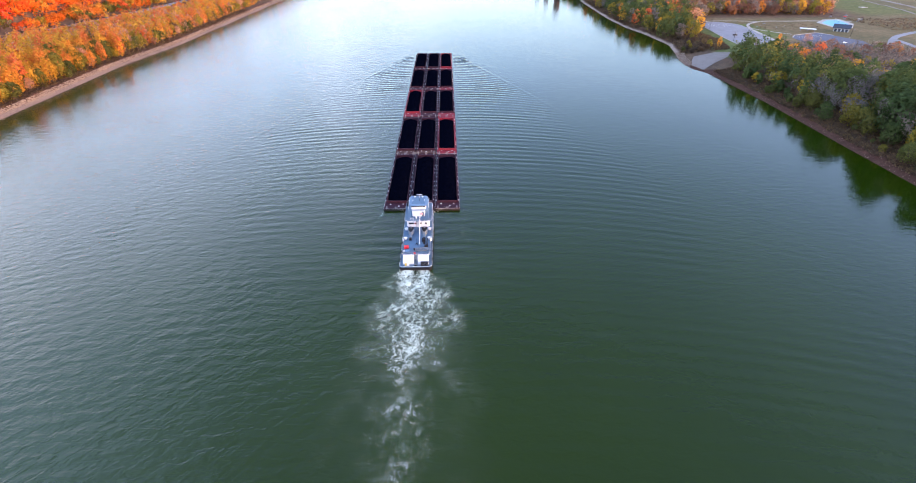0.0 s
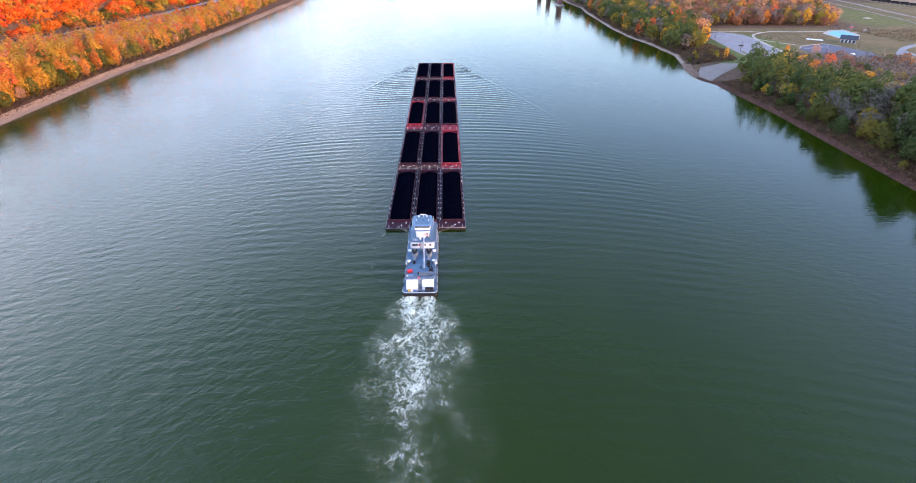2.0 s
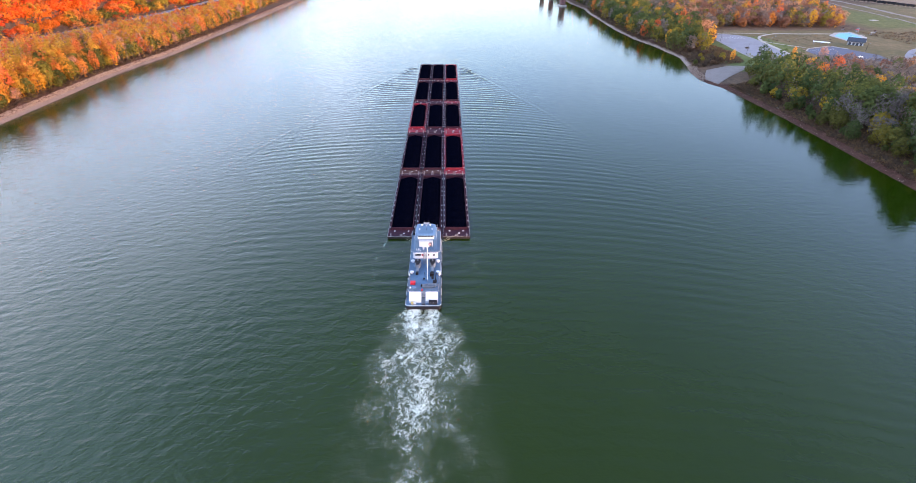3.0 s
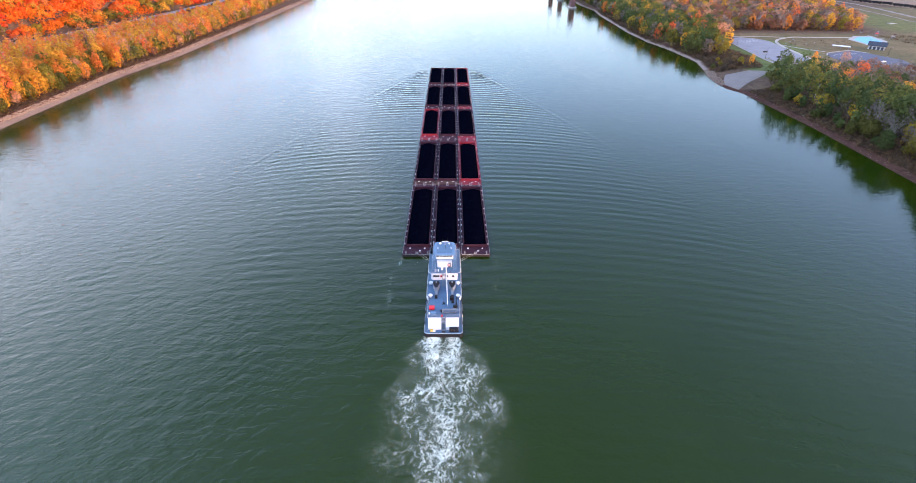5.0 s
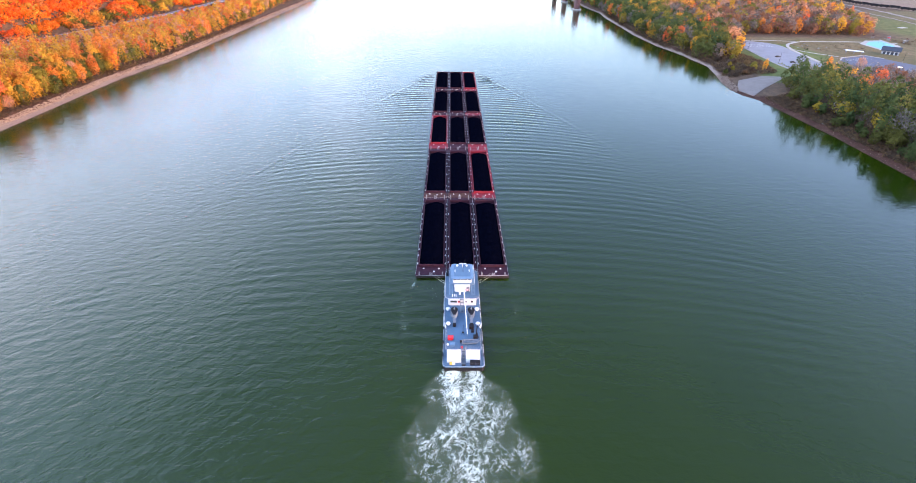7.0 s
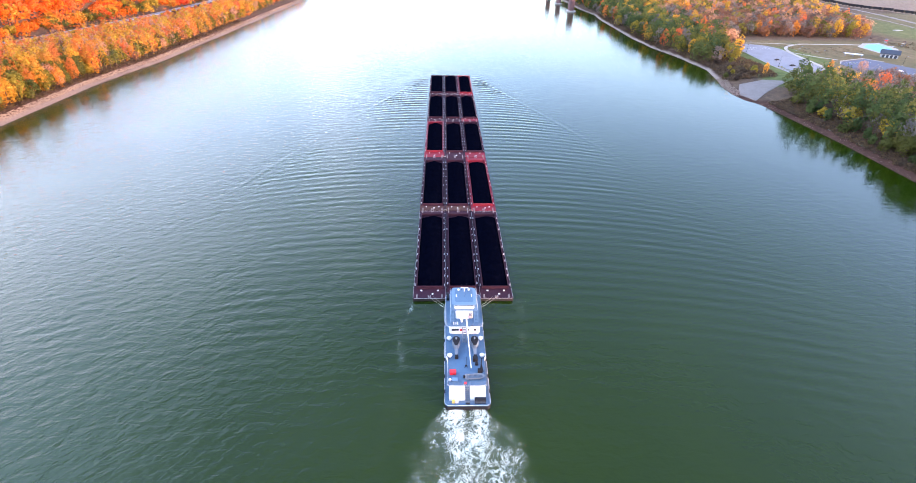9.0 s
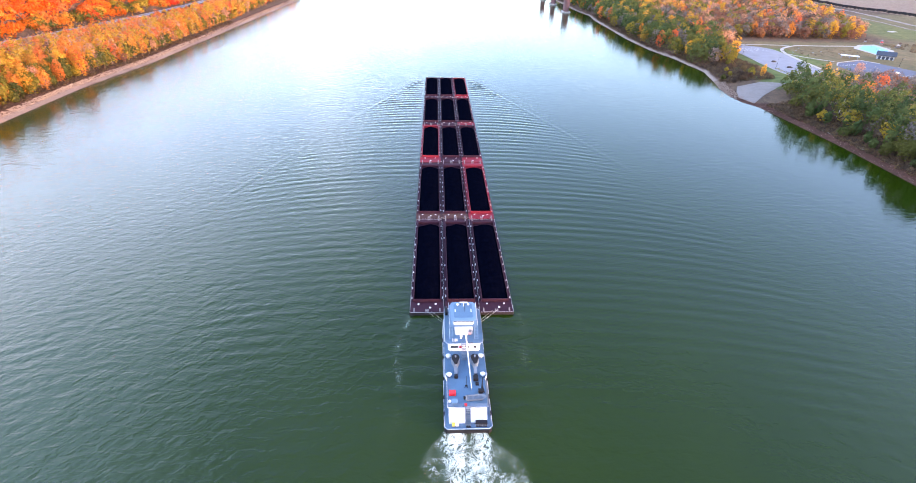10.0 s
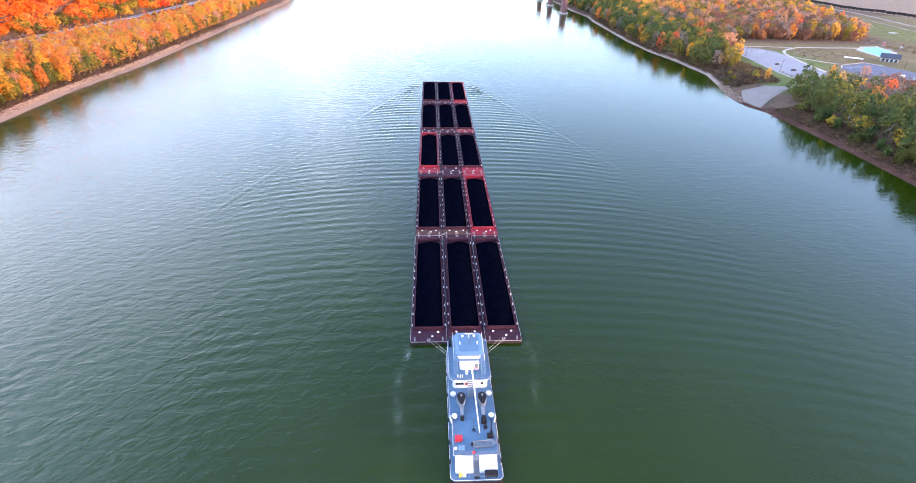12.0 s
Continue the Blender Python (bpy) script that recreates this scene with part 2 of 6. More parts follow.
BITTGREY = worn("dull_grey_steel", (0.22, 0.19, 0.19), (0.12, 0.09, 0.09), 0.7, scale=2.0)
PALE = worn("pale_worn_steel", (0.46, 0.42, 0.42), (0.26, 0.21, 0.20), 0.6, scale=2.0)
DECKBLUE = worn("blue_grey_deck_paint", (0.062, 0.132, 0.215), (0.046, 0.090, 0.145), 0.55, scale=0.45, amount=0.5)
ROOFBLUE = worn("light_blue_grey_roof_paint", (0.105, 0.195, 0.30), (0.075, 0.135, 0.20), 0.5, scale=0.6)
WHITE = worn("white_boat_paint", (0.60, 0.61, 0.64), (0.42, 0.42, 0.44), 0.5, scale=0.7, amount=0.2)
BLACK = worn("black_paint", (0.009, 0.009, 0.012), (0.020, 0.017, 0.018), 0.6, scale=1.0, gloss=0.15)
GREY = worn("grey_metal", (0.15, 0.18, 0.22), (0.09, 0.10, 0.12), 0.55, 0.2, scale=1.5)
REDBOX = worn("red_plastic", (0.60, 0.02, 0.03), (0.35, 0.03, 0.03), 0.45, scale=1.0)
ROPE = worn("steel_wire", (0.45, 0.42, 0.38), (0.25, 0.22, 0.2), 0.5, 0.4, scale=3)
ASPHALT = worn("worn_grey_asphalt", (0.20, 0.20, 0.23), (0.13, 0.13, 0.15), 0.9, scale=0.12, amount=0.6)
VERGE = worn("dark_gravel", (0.085, 0.075, 0.085), (0.13, 0.10, 0.09), 0.95, scale=0.15, amount=0.6)
BLUEASPHALT = worn("fresh_dark_asphalt", (0.075, 0.085, 0.13), (0.055, 0.06, 0.085), 0.85, scale=0.12, amount=0.6)
CONCRETE = worn("pale_concrete", (0.33, 0.30, 0.28), (0.23, 0.205, 0.19), 0.85, scale=0.3, amount=0.5)
RAMP = worn("ramp_concrete", (0.20, 0.16, 0.145), (0.125, 0.10, 0.09), 0.85, scale=0.2, amount=0.6)
BROWNPIER = worn("red_brown_pier_stone", (0.16, 0.075, 0.075), (0.08, 0.05, 0.05), 0.85, scale=0.15, amount=0.7)
STONE = worn("pale_riprap_stone", (0.26, 0.18, 0.14), (0.15, 0.10, 0.08), 0.9, scale=0.4, amount=0.6)
BARK = worn("grey_brown_bark", (0.09, 0.07, 0.055), (0.055, 0.042, 0.035), 0.9, scale=1.5)
TWIG = worn("bare_pinkish_twigs", (0.36, 0.21, 0.16), (0.24, 0.15, 0.12), 0.9, scale=0.3)
TWIGGREY = worn("bare_grey_twigs", (0.24, 0.21, 0.19), (0.16, 0.14, 0.13), 0.9, scale=0.3)
GLASS = worn("dark_window_glass", (0.02, 0.028, 0.035), (0.03, 0.035, 0.04), 0.28, scale=0.5)
POOLBLUE = worn("light_blue_pool_paint", (0.085, 0.33, 0.52), (0.15, 0.42, 0.56), 0.6, scale=0.3)
ROOFDARK = worn("dark_slate_roof", (0.035, 0.042, 0.06), (0.06, 0.065, 0.08), 0.7, scale=0.5)
LINEWHITE = worn("white_road_paint", (0.68, 0.68, 0.66), (0.45, 0.45, 0.44), 0.8, scale=0.6)
CARDARK = worn("dark_car_paint", (0.005, 0.0055, 0.007), (0.010, 0.010, 0.012), 0.65, scale=0.8)
CARRED = worn("dark_red_car_paint", (0.010, 0.004, 0.005), (0.008, 0.004, 0.005), 0.65, scale=0.8)
CARWHITE = worn("white_car_paint", (0.75, 0.76, 0.78), (0.6, 0.6, 0.6), 0.65, scale=0.8)
RUBBER = worn("tyre_rubber", (0.02, 0.02, 0.02), (0.04, 0.04, 0.04), 0.9, scale=2)
FLAGCLOTH = worn("faded_flag_cloth", (0.62, 0.16, 0.20), (0.7, 0.6, 0.6), 0.8, scale=2.5, amount=0.9)
YELLOWBOX = worn("yellow_plastic", (0.6, 0.42, 0.06), (0.4, 0.28, 0.06), 0.5, scale=2)
GREENS = [(0.1, (0.040, 0.070, 0.026)), (0.4, (0.072, 0.106, 0.034)), (0.7, (0.118, 0.138, 0.040)), (0.92, (0.22, 0.19, 0.042))]
OLIVES = [(0.1, (0.070, 0.085, 0.024)), (0.45, (0.135, 0.128, 0.030)), (0.75, (0.26, 0.20, 0.032)), (0.95, (0.42, 0.27, 0.03))]
GOLDS = [(0.1, (0.46, 0.27, 0.04)), (0.35, (0.66, 0.335, 0.04)), (0.6, (0.70, 0.25, 0.045)), (0.8, (0.66, 0.165, 0.055)), (0.95, (0.70, 0.115, 0.05))]
REDS = [(0.1, (0.60, 0.18, 0.022)), (0.35, (0.80, 0.20, 0.020)), (0.65, (0.82, 0.12, 0.022)), (0.95, (0.78, 0.06, 0.035))]
RUSSETS = [(0.1, (0.11, 0.075, 0.055)), (0.35, (0.20, 0.100, 0.068)), (0.65, (0.30, 0.125, 0.075)), (0.95, (0.37, 0.16, 0.055))]
BROWNS = [(0.1, (0.060, 0.042, 0.032)), (0.4, (0.10, 0.065, 0.045)), (0.7, (0.15, 0.085, 0.05)), (0.95, (0.17, 0.12, 0.05))]
GREYTWIGS = [(0.1, (0.13, 0.11, 0.10)), (0.5, (0.20, 0.16, 0.14)), (0.95, (0.30, 0.21, 0.17))]
PINKTWIGS = [(0.1, (0.42, 0.22, 0.15)), (0.5, (0.54, 0.26, 0.16)), (0.95, (0.62, 0.28, 0.14))]
LEAF = {n: foliage(n + "_leaves", s) for n, s in
        (("green", GREENS), ("olive", OLIVES), ("gold", GOLDS), ("red", REDS), ("russet", RUSSETS), ("brown", BROWNS), ("twig", GREYTWIGS), ("pinktwig", PINKTWIGS))}
LEAF_FAR = {n: foliage(n + "_wood_leaves", s, True) for n, s in
            (("green", GREENS), ("olive", OLIVES), ("gold", GOLDS), ("red", REDS), ("russet", RUSSETS), ("brown", BROWNS), ("twig", GREYTWIGS), ("pinktwig", PINKTWIGS))}


# ---- mesh helpers ----
class Geo:
    """Collects plain shapes into one mesh."""

    def __init__(self):
        self.v, self.f = [], []

    def add(self, verts, faces):
        n = len(self.v)
        self.v += [tuple(p) for p in verts]
        self.f += [tuple(i + n for i in q) for q in faces]
        return self

    def box(self, x0, x1, y0, y1, z0, z1, b=0.0):
        """A box, its upper edges chamfered by b."""
        if b <= 0:
            return self.add([(x, y, z) for z in (z0, z1) for x, y in ((x0, y0), (x1, y0), (x1, y1), (x0, y1))],
                            [(3, 2, 1, 0), (4, 5, 6, 7), (0, 1, 5, 4), (1, 2, 6, 5), (2, 3, 7, 6), (3, 0, 4, 7)])
        return self.prism([(x0, y0), (x1, y0), (x1, y1), (x0, y1)], z0, z1, b)

    def prism(self, pts, z0, z1, b=0.0):
        """An upright prism over an outline that runs counter-clockwise; b chamfers its top."""
        n = len(pts)
        cx, cy = sum(p[0] for p in pts) / n, sum(p[1] for p in pts) / n
        rings = [(1.0, z0), (1.0, z1)] if b <= 0 else [(1.0, z0), (1.0, z1 - b), (None, z1)]
        verts = []
        for s, z in rings:
            for x, y in pts:
                if s is None:
                    d = math.hypot(x - cx, y - cy) or 1
                    q = max(0.0, 1 - 1.4 * b / d)
                    verts.append((cx + (x - cx) * q, cy + (y - cy) * q, z))
                else:
                    verts.append((x, y, z))
        faces = [tuple(reversed(range(n))), tuple(range((len(rings) - 1) * n, len(rings) * n))]
        for r in range(len(rings) - 1):
            for i in range(n):
                j = (i + 1) % n
                faces.append((r * n + i, r * n + j, (r + 1) * n + j, (r + 1) * n + i))
        return self.add(verts, faces)

    def rod(self, a, b, r0, r1=None, n=6):
        a, b = Vector(a), Vector(b)
        r1 = r0 if r1 is None else r1
        q = (b - a).to_track_quat("Z", "Y")
        ring = [q @ Vector((math.cos(2 * math.pi * i / n), math.sin(2 * math.pi * i / n), 0)) for i in range(n)]
        verts = [a + p * r0 for p in ring] + [b + p * r1 for p in ring]
        faces = [(i, (i + 1) % n, n + (i + 1) % n, n + i) for i in range(n)] + [tuple(reversed(range(n))), tuple(range(n, 2 * n))]
        return self.add(verts, faces)

    def dome(self, c, r, h, n=14, rings=4):
        verts, faces = [], []
        for k in range(rings):
            a = math.pi / 2 * k / rings
            for i in range(n):
                u = 2 * math.pi * i / n
                verts.append((c[0] + r * math.cos(a) * math.cos(u), c[1] + r * math.cos(a) * math.sin(u), c[2] + h * math.sin(a)))
        verts.append((c[0], c[1], c[2] + h))
        for k in range(rings - 1):
            for i in range(n):
                j = (i + 1) % n
                faces.append((k * n + i, k * n + j, (k + 1) * n + j, (k + 1) * n + i))
        for i in range(n):
            faces.append(((rings - 1) * n + i, (rings - 1) * n + (i + 1) % n, rings * n))
        faces.append(tuple(reversed(range(n))))
        return self.add(verts, faces)

    def rail(self, pts, height, r=0.04, gap=1.8, bars=2, closed=False):
        """Posts and bars along a line."""
        pts = [Vector(p) for p in pts]
        if closed:
            pts.append(pts[0])
        for a, b in zip(pts, pts[1:]):
            n = max(1, round((b - a).length / gap))
            for i in range(n + 1):
                p = a.lerp(b, i / n)
                self.rod(p, p + Vector((0, 0, height)), r, n=4)
            for k in range(1, bars + 1):
                up = Vector((0, 0, height * k / bars))
                self.rod(a + up, b + up, r, n=4)
        return self

    def mesh(self, name, mat, smooth=False):
        me = bpy.data.meshes.new(name)
        me.from_pydata(self.v, [], self.f)
        me.materials.append(mat)
        if smooth:
            me.polygons.foreach_set("use_smooth", [True] * len(me.polygons))
        me.update()
        return me


def part(name, geo, mat, parent=None, label="", smooth=False):
    ob = new(name, geo.mesh(name, mat, smooth) if isinstance(geo, Geo) else geo)
    ob.parent = parent
    return tagged(ob, label)


def thing(name, label, category, group="", at=(0, 0, 0), turn=0.0):
    ob = new(name)
    ob.matrix_basis = pose(*at, 0, 0, turn)
    return tagged(ob, label, category, group)


def rounded(x0, x1, y0, y1, r, n=4, corners=(1, 1, 1, 1)):
    """An outline with rounded corners, counter-clockwise from the low left one."""
    pts = []
    for (cx, cy, a0), on in zip(((x0 + r, y0 + r, 180), (x1 - r, y0 + r, 270), (x1 - r, y1 - r, 0), (x0 + r, y1 - r, 90)), corners):
        if not on:
            pts.append((cx + (r if a0 in (270, 0) else -r), cy + (r if a0 in (0, 90) else -r)))
            continue
        for i in range(n + 1):
            a = radians(a0 + 90 * i / n)
            pts.append((cx + r * math.cos(a), cy + r * math.sin(a)))
    return pts


def numpy_mesh(name, verts, faces, mat, smooth=False, floats=None, normals=None):
    """A mesh from arrays: verts (n, 3), faces (m, 3 or 4), and float values by vertex."""
    me = bpy.data.meshes.new(name)
    k = faces.shape[1]
    me.vertices.add(len(verts))
    me.vertices.foreach_set("co", np.asarray(verts, np.float32).ravel())
    me.loops.add(faces.size)
    me.loops.foreach_set("vertex_index", np.asarray(faces, np.int32).ravel())
    me.polygons.add(len(faces))
    me.polygons.foreach_set("loop_start", np.arange(0, faces.size, k, dtype=np.int32))
    me.polygons.foreach_set("loop_total", np.full(len(faces), k, np.int32))
    if smooth:
        me.polygons.foreach_set("use_smooth", np.ones(len(faces), bool))
    for key, val in (floats or {}).items():
        me.attributes.new(key, "FLOAT", "POINT").data.foreach_set("value", np.asarray(val, np.float32))
    me.materials.append(mat)
    me.update(calc_edges=True)
    if normals is not None:
        me.normals_split_custom_set_from_vertices(np.asarray(normals, np.float32))
    return me


def sheet_faces(nx, ny):
    i, j = np.meshgrid(np.arange(nx - 1), np.arange(ny - 1))
    a = (j * nx + i).ravel()
    return np.stack([a, a + 1, a + 1 + nx, a + nx], 1)


def smoothstep(a, b, x):
    t = np.clip((x - a) / (b - a), 0, 1)
    return t * t * (3 - 2 * t)


def spread(x, y, size, seed=0):
    """Smooth value noise on arrays, 0 to 1."""
    gx, gy = x / size, y / size
    ix, iy = np.floor(gx).astype(np.int64), np.floor(gy).astype(np.int64)
    fx, fy = gx - ix, gy - iy
    fx, fy = fx * fx * (3 - 2 * fx), fy * fy * (3 - 2 * fy)

    def h(a, b):
        s = np.sin(a * 127.1 + b * 311.7 + seed * 74.7) * 43758.5453
        return s - np.floor(s)
    return (h(ix, iy) * (1 - fx) + h(ix + 1, iy) * fx) * (1 - fy) + (h(ix, iy + 1) * (1 - fx) + h(ix + 1, iy + 1) * fx) * fy


# ---- the lie of the land ----
def shore_left(y):
    return np.interp(y, [-1500, 100, 255, 294, 340, 470, 800, 4500], [-300, -264, -264.5, -261, -255, -252, -245, -235])


def shore_right(y):
    return np.interp(y, [-1500, 60, 147, 209, 226, 236, 250, 273, 300, 334, 392, 435, 499, 649, 702, 769, 4500],
                     [235, 225, 225.5, 222, 220.5, 215, 214, 216.5, 224, 231.5, 227, 219, 216, 220, 225.5, 219, 200])


def road_left(y):
    return np.interp(y, [-1500, 100, 330, 387, 464, 568, 681, 900, 4500], [-900, -468, -407, -390, -375, -361, -353, -345, -330])


def land_height(x, y):
    """Height of the ground; the river bed lies below the water."""
    dl, dr = shore_left(y) - x, x - shore_right(y)
    bumps = (spread(x, y, 14, 1) - 0.5) * 0.9 + (spread(x, y, 4.5, 2) - 0.5) * 0.35
    left = np.interp(dl, [-30, -6, 0, 5, 8, 25, 110], [-4, -1.4, -0.05, 1.8, 3.6, 5.0, 10.5])
    road = x - road_left(y)
    left = np.where(dl > 60, np.minimum(left, 10.5), left)
    hill = np.clip(-road - 11, 0, None)
    left = left + np.where(dl > 0, 115 * (1 - np.exp(-hill / 115)), 0)
    left = left + bumps * smoothstep(4, 25, dl) * np.clip(np.abs(road) / 14 - 0.5, 0.05, 1)
    bank = np.interp(dr, [-30, -6, 0, 7, 12, 26, 60], [-4, -1.4, -0.05, 1.5, 2.4, 4.6, 5.9])
    slip = np.interp(dr, [-30, -6, 0, 40, 70], [-4, -1.2, -0.05, 4.9, 5.9])
    at_ramp = smoothstep(226, 238, y) * (1 - smoothstep(276, 288, y))
    right = bank * (1 - at_ramp) + slip * at_ramp
    park = smoothstep(258, 285, x) * smoothstep(255, 275, y) * (1 - smoothstep(455, 500, y))
    right = right + bumps * smoothstep(8, 30, dr) * (1 - park) * (1 - at_ramp) - 0.05 * park
    return np.where(x < 0, left, right)


def axis(stops):
    """Grid lines with a step of their own in each stretch."""
    out = []
    for (a, step), (b, _) in zip(stops, stops[1:]):
        out += list(np.arange(a, b, step))
    return np.array(out + [stops[-1][0]], float)


def build_ground():
    xs = axis([(-3200, 300), (-1400, 60), (-800, 14), (-520, 6), (-300, 2.5), (-230, 60), (205, 2.5), (300, 5), (520, 12), (900, 60), (1500, 300), (3200, 0)])
    ys = axis([(-1500, 200), (-100, 10), (0, 4), (520, 8), (1000, 40), (1600, 300), (4600, 0)])
    x, y = [a.ravel() for a in np.meshgrid(xs, ys)]
    z = land_height(x, y)
    dl, dr = shore_left(y) - x, x - shore_right(y)
    ragged = (spread(x, y, 9, 5) - 0.5) * 6
    mud = np.maximum(smoothstep(-3, 0, dl) * (1 - smoothstep(7, 12, dl + ragged * 0.4)),
                     smoothstep(-3, 0, dr) * (1 - smoothstep(6, 12, dr + ragged)))
    mud[(dl < 0) & (dr < 0)] = 1
    sand = smoothstep(-0.5, 0.5, dr) * (1 - smoothstep(2.8, 5.0, dr + ragged * 0.3)) * smoothstep(285, 300, y)
    sand = np.maximum(sand, 0.6 * smoothstep(-0.5, 0.5, dl) * (1 - smoothstep(3.2, 5.0, dl)))
    lawn = smoothstep(255, 268, x + ragged) * smoothstep(262, 276, y) * (1 - smoothstep(452, 470, y + ragged)) * (1 - smoothstep(560, 620, x))
    lawn = np.maximum(lawn, smoothstep(505, 530, x) * smoothstep(300, 330, y) * (1 - smoothstep(0, 30, y - (690 + 0.2 * (x - 600)))))
    turf = smoothstep(248, 258, x + ragged) * smoothstep(256, 264, y - 0.4 * (x - 260)) * (1 - smoothstep(380, 400, y)) * (1 - smoothstep(298, 302, x)) * smoothstep(0, 14, x - 238 - 0.16 * (y - 258))
    turf = np.maximum(turf, smoothstep(326, 332, x) * (1 - smoothstep(350, 362, x + ragged)) * smoothstep(330, 345, y) * (1 - smoothstep(415, 428, y)))
    turf = np.maximum(turf, 0.7 * smoothstep(520, 545, x + ragged) * (1 - smoothstep(612, 625, x)) * smoothstep(470, 500, y + ragged) * (1 - smoothstep(640, 680, y)))
    field = smoothstep(740, 780, x + 0.35 * (y - 740)) * (x > 0)
    me = numpy_mesh("ground", np.stack([x, y, z], 1), sheet_faces(len(xs), len(ys)), LAND, True, dict(mud=mud, lawn=lawn, field=field, turf=turf, sand=sand))
    tagged(new("ground", me), "brown autumn river banks, leaf litter and dry lawn", "ground", kind="structure")


def kelvin(x, s, k0, reach):
    """Ship waves behind a point: s metres astern, x to the side."""
    b, s = np.abs(x) + 1e-3, np.maximum(s, 1e-3)
    root = np.sqrt(np.clip(s * s - 8 * b * b, 0, None))
    inside = smoothstep(0.0, 0.16, 1 - 8 * b * b / (s * s))
    r = np.sqrt(s * s + b * b)
    out = np.zeros_like(x)
    for sign, gain in ((-1, 0.75), (1, 0.85)):
        t = -(s + sign * root) / (4 * b)
        cut = np.exp(-0.22 * t * t)
        edge = 1 + 0.35 * np.exp(-((1 - 8 * b * b / (s * s)) / 0.2) ** 2)
        out += gain * cut * edge * np.cos(k0 * np.sqrt(1 + t * t) * (s + b * t))
    return out * inside * np.exp(-r / reach) / np.sqrt(1 + r / 60)


def build_water():
    xs = axis([(-330, 12), (-258, 1.15), (222, 12), (260, 0)])
    ys = axis([(-1500, 200), (-300, 30), (-130, 1.1), (310, 5), (420, 30), (1200, 300), (4600, 0)])
    x, y = [a.ravel() for a in np.meshgrid(xs, ys)]
    side = smoothstep(0, 18, x - shore_left(y)) * smoothstep(0, 18, shore_right(y) - x)
    off = np.abs(x) - 15
    z = (0.20 * kelvin(off, 318 - y, 1.12, 420) + 0.08 * kelvin(off - 2, 318 - y, 1.5, 300)) * smoothstep(300, 296, y)
    run = np.maximum(298 - y, 0)
    for shift, gain in ((0.0, 0.22), (-3.4, 0.14), (-6.6, 0.08)):                       # crests peeling off the bow corners
        u = (off - 2.4 - 0.425 * run + 0.00020 * run * run - shift) / 1.25
        z += gain * (1 - u * u) * np.exp(-0.5 * u * u) * np.exp(-run / 120) * smoothstep(0, 10, run + shift * 2) * (off > 0.5)
    z += 0.07 * kelvin(x + 14, 4 - y, 0.93, 120) + 0.07 * kelvin(x - 14, 4 - y, 0.93, 120)
    z *= side * (0.15 + 1.9 * spread(x, y, 30, 7) * (0.35 + 1.2 * spread(x, y, 12, 23))) * smoothstep(0, 3, np.abs(x) - 15.5 + 50 * (y < 0) + 50 * (y > 298))
    for bx, by, r, lift in ((55, -79, 11, 0.16), (38, -62, 9, 0.10), (74, -104, 12, 0.12)):      # upwelling boils
        d, a = np.hypot(x - bx, y - by + r), np.arctan2(x - bx, y - by + r)
        z += lift * np.exp(-((d - r) / 1.3) ** 2 - (a / 0.55) ** 2)
    me = numpy_mesh("water", np.stack([x, y, z], 1), sheet_faces(len(xs), len(ys)), WATER, True,
                    dict(open_water=0.62 + 0.38 * smoothstep(5, 85, shore_right(y) - x)))
    tagged(new("water", me), "green river water with ripples and a spreading bow wake", "river", kind="structure")


def build_wash():
    """The churned trail behind the towboat's two propellers."""
    xs, ys = np.arange(-32, 32.1, 0.4), np.arange(-185, -42.0, 0.45)
    x, y = [a.ravel() for a in np.meshgrid(xs, ys)]
    s = -42.3 - y
    c = -0.45 + 0.9 * np.sin(s / 17) * smoothstep(8, 50, s)
    half = 5.0 + 11.8 * (1 - np.exp(-s / 14)) + 0.07 * s
    d = np.abs(x - c + (spread(x, y, 5, 3) - 0.5) * 4.0) / half
    jets = np.exp(-((np.abs(x - c) - 3.2 - 0.05 * s) / (2.2 + 0.05 * s)) ** 2) * np.exp(-s / 26)
    core = np.exp(-((x - c) / (1.6 + 0.05 * s)) ** 2) * np.exp(-s / 120) * smoothstep(4, 22, s)
    body = 0.95 * (1 - smoothstep(0.50, 1.15, d)) * (0.31 * np.exp(-s / 24) + 0.23 * np.exp(-s / 80))
    rim = np.exp(-((d - 0.86) / 0.15) ** 2) * 0.20 * np.exp(-s / 34)
    churn = np.clip(body + 0.22 * jets + 0.27 * core + rim, 0, 1)
    churn *= 0.72 + 0.5 * spread(x, y, 7, 11)
    churn *= 1 - 0.75 * np.exp(-((x - c) / 1.2) ** 2) * np.exp(-s / 5)
    churn = np.clip(churn, 0, 1.0) * smoothstep(184, 150, -y)
    rough = (spread(x, y, 2.6, 8) - 0.4) * 0.7 + (spread(x, y, 1.1, 9) - 0.5) * 0.35
    z = 0.22 + churn * (0.10 + 0.75 * rough) * np.exp(-s / 45)
    z = np.maximum(z, 0.2)
    f = sheet_faces(len(xs), len(ys))
    f = f[churn[f].max(1) > 0.02]
    used, back = np.unique(f, return_inverse=True)
    v = np.stack([x, y, z], 1)[used]
    me = numpy_mesh("propeller_wash", v, back.reshape(f.shape), WASH, True, dict(churn=churn[used]))
    tagged(new("propeller_wash", me), "white foaming propeller wash trailing behind the towboat", "wake", kind="stuff")


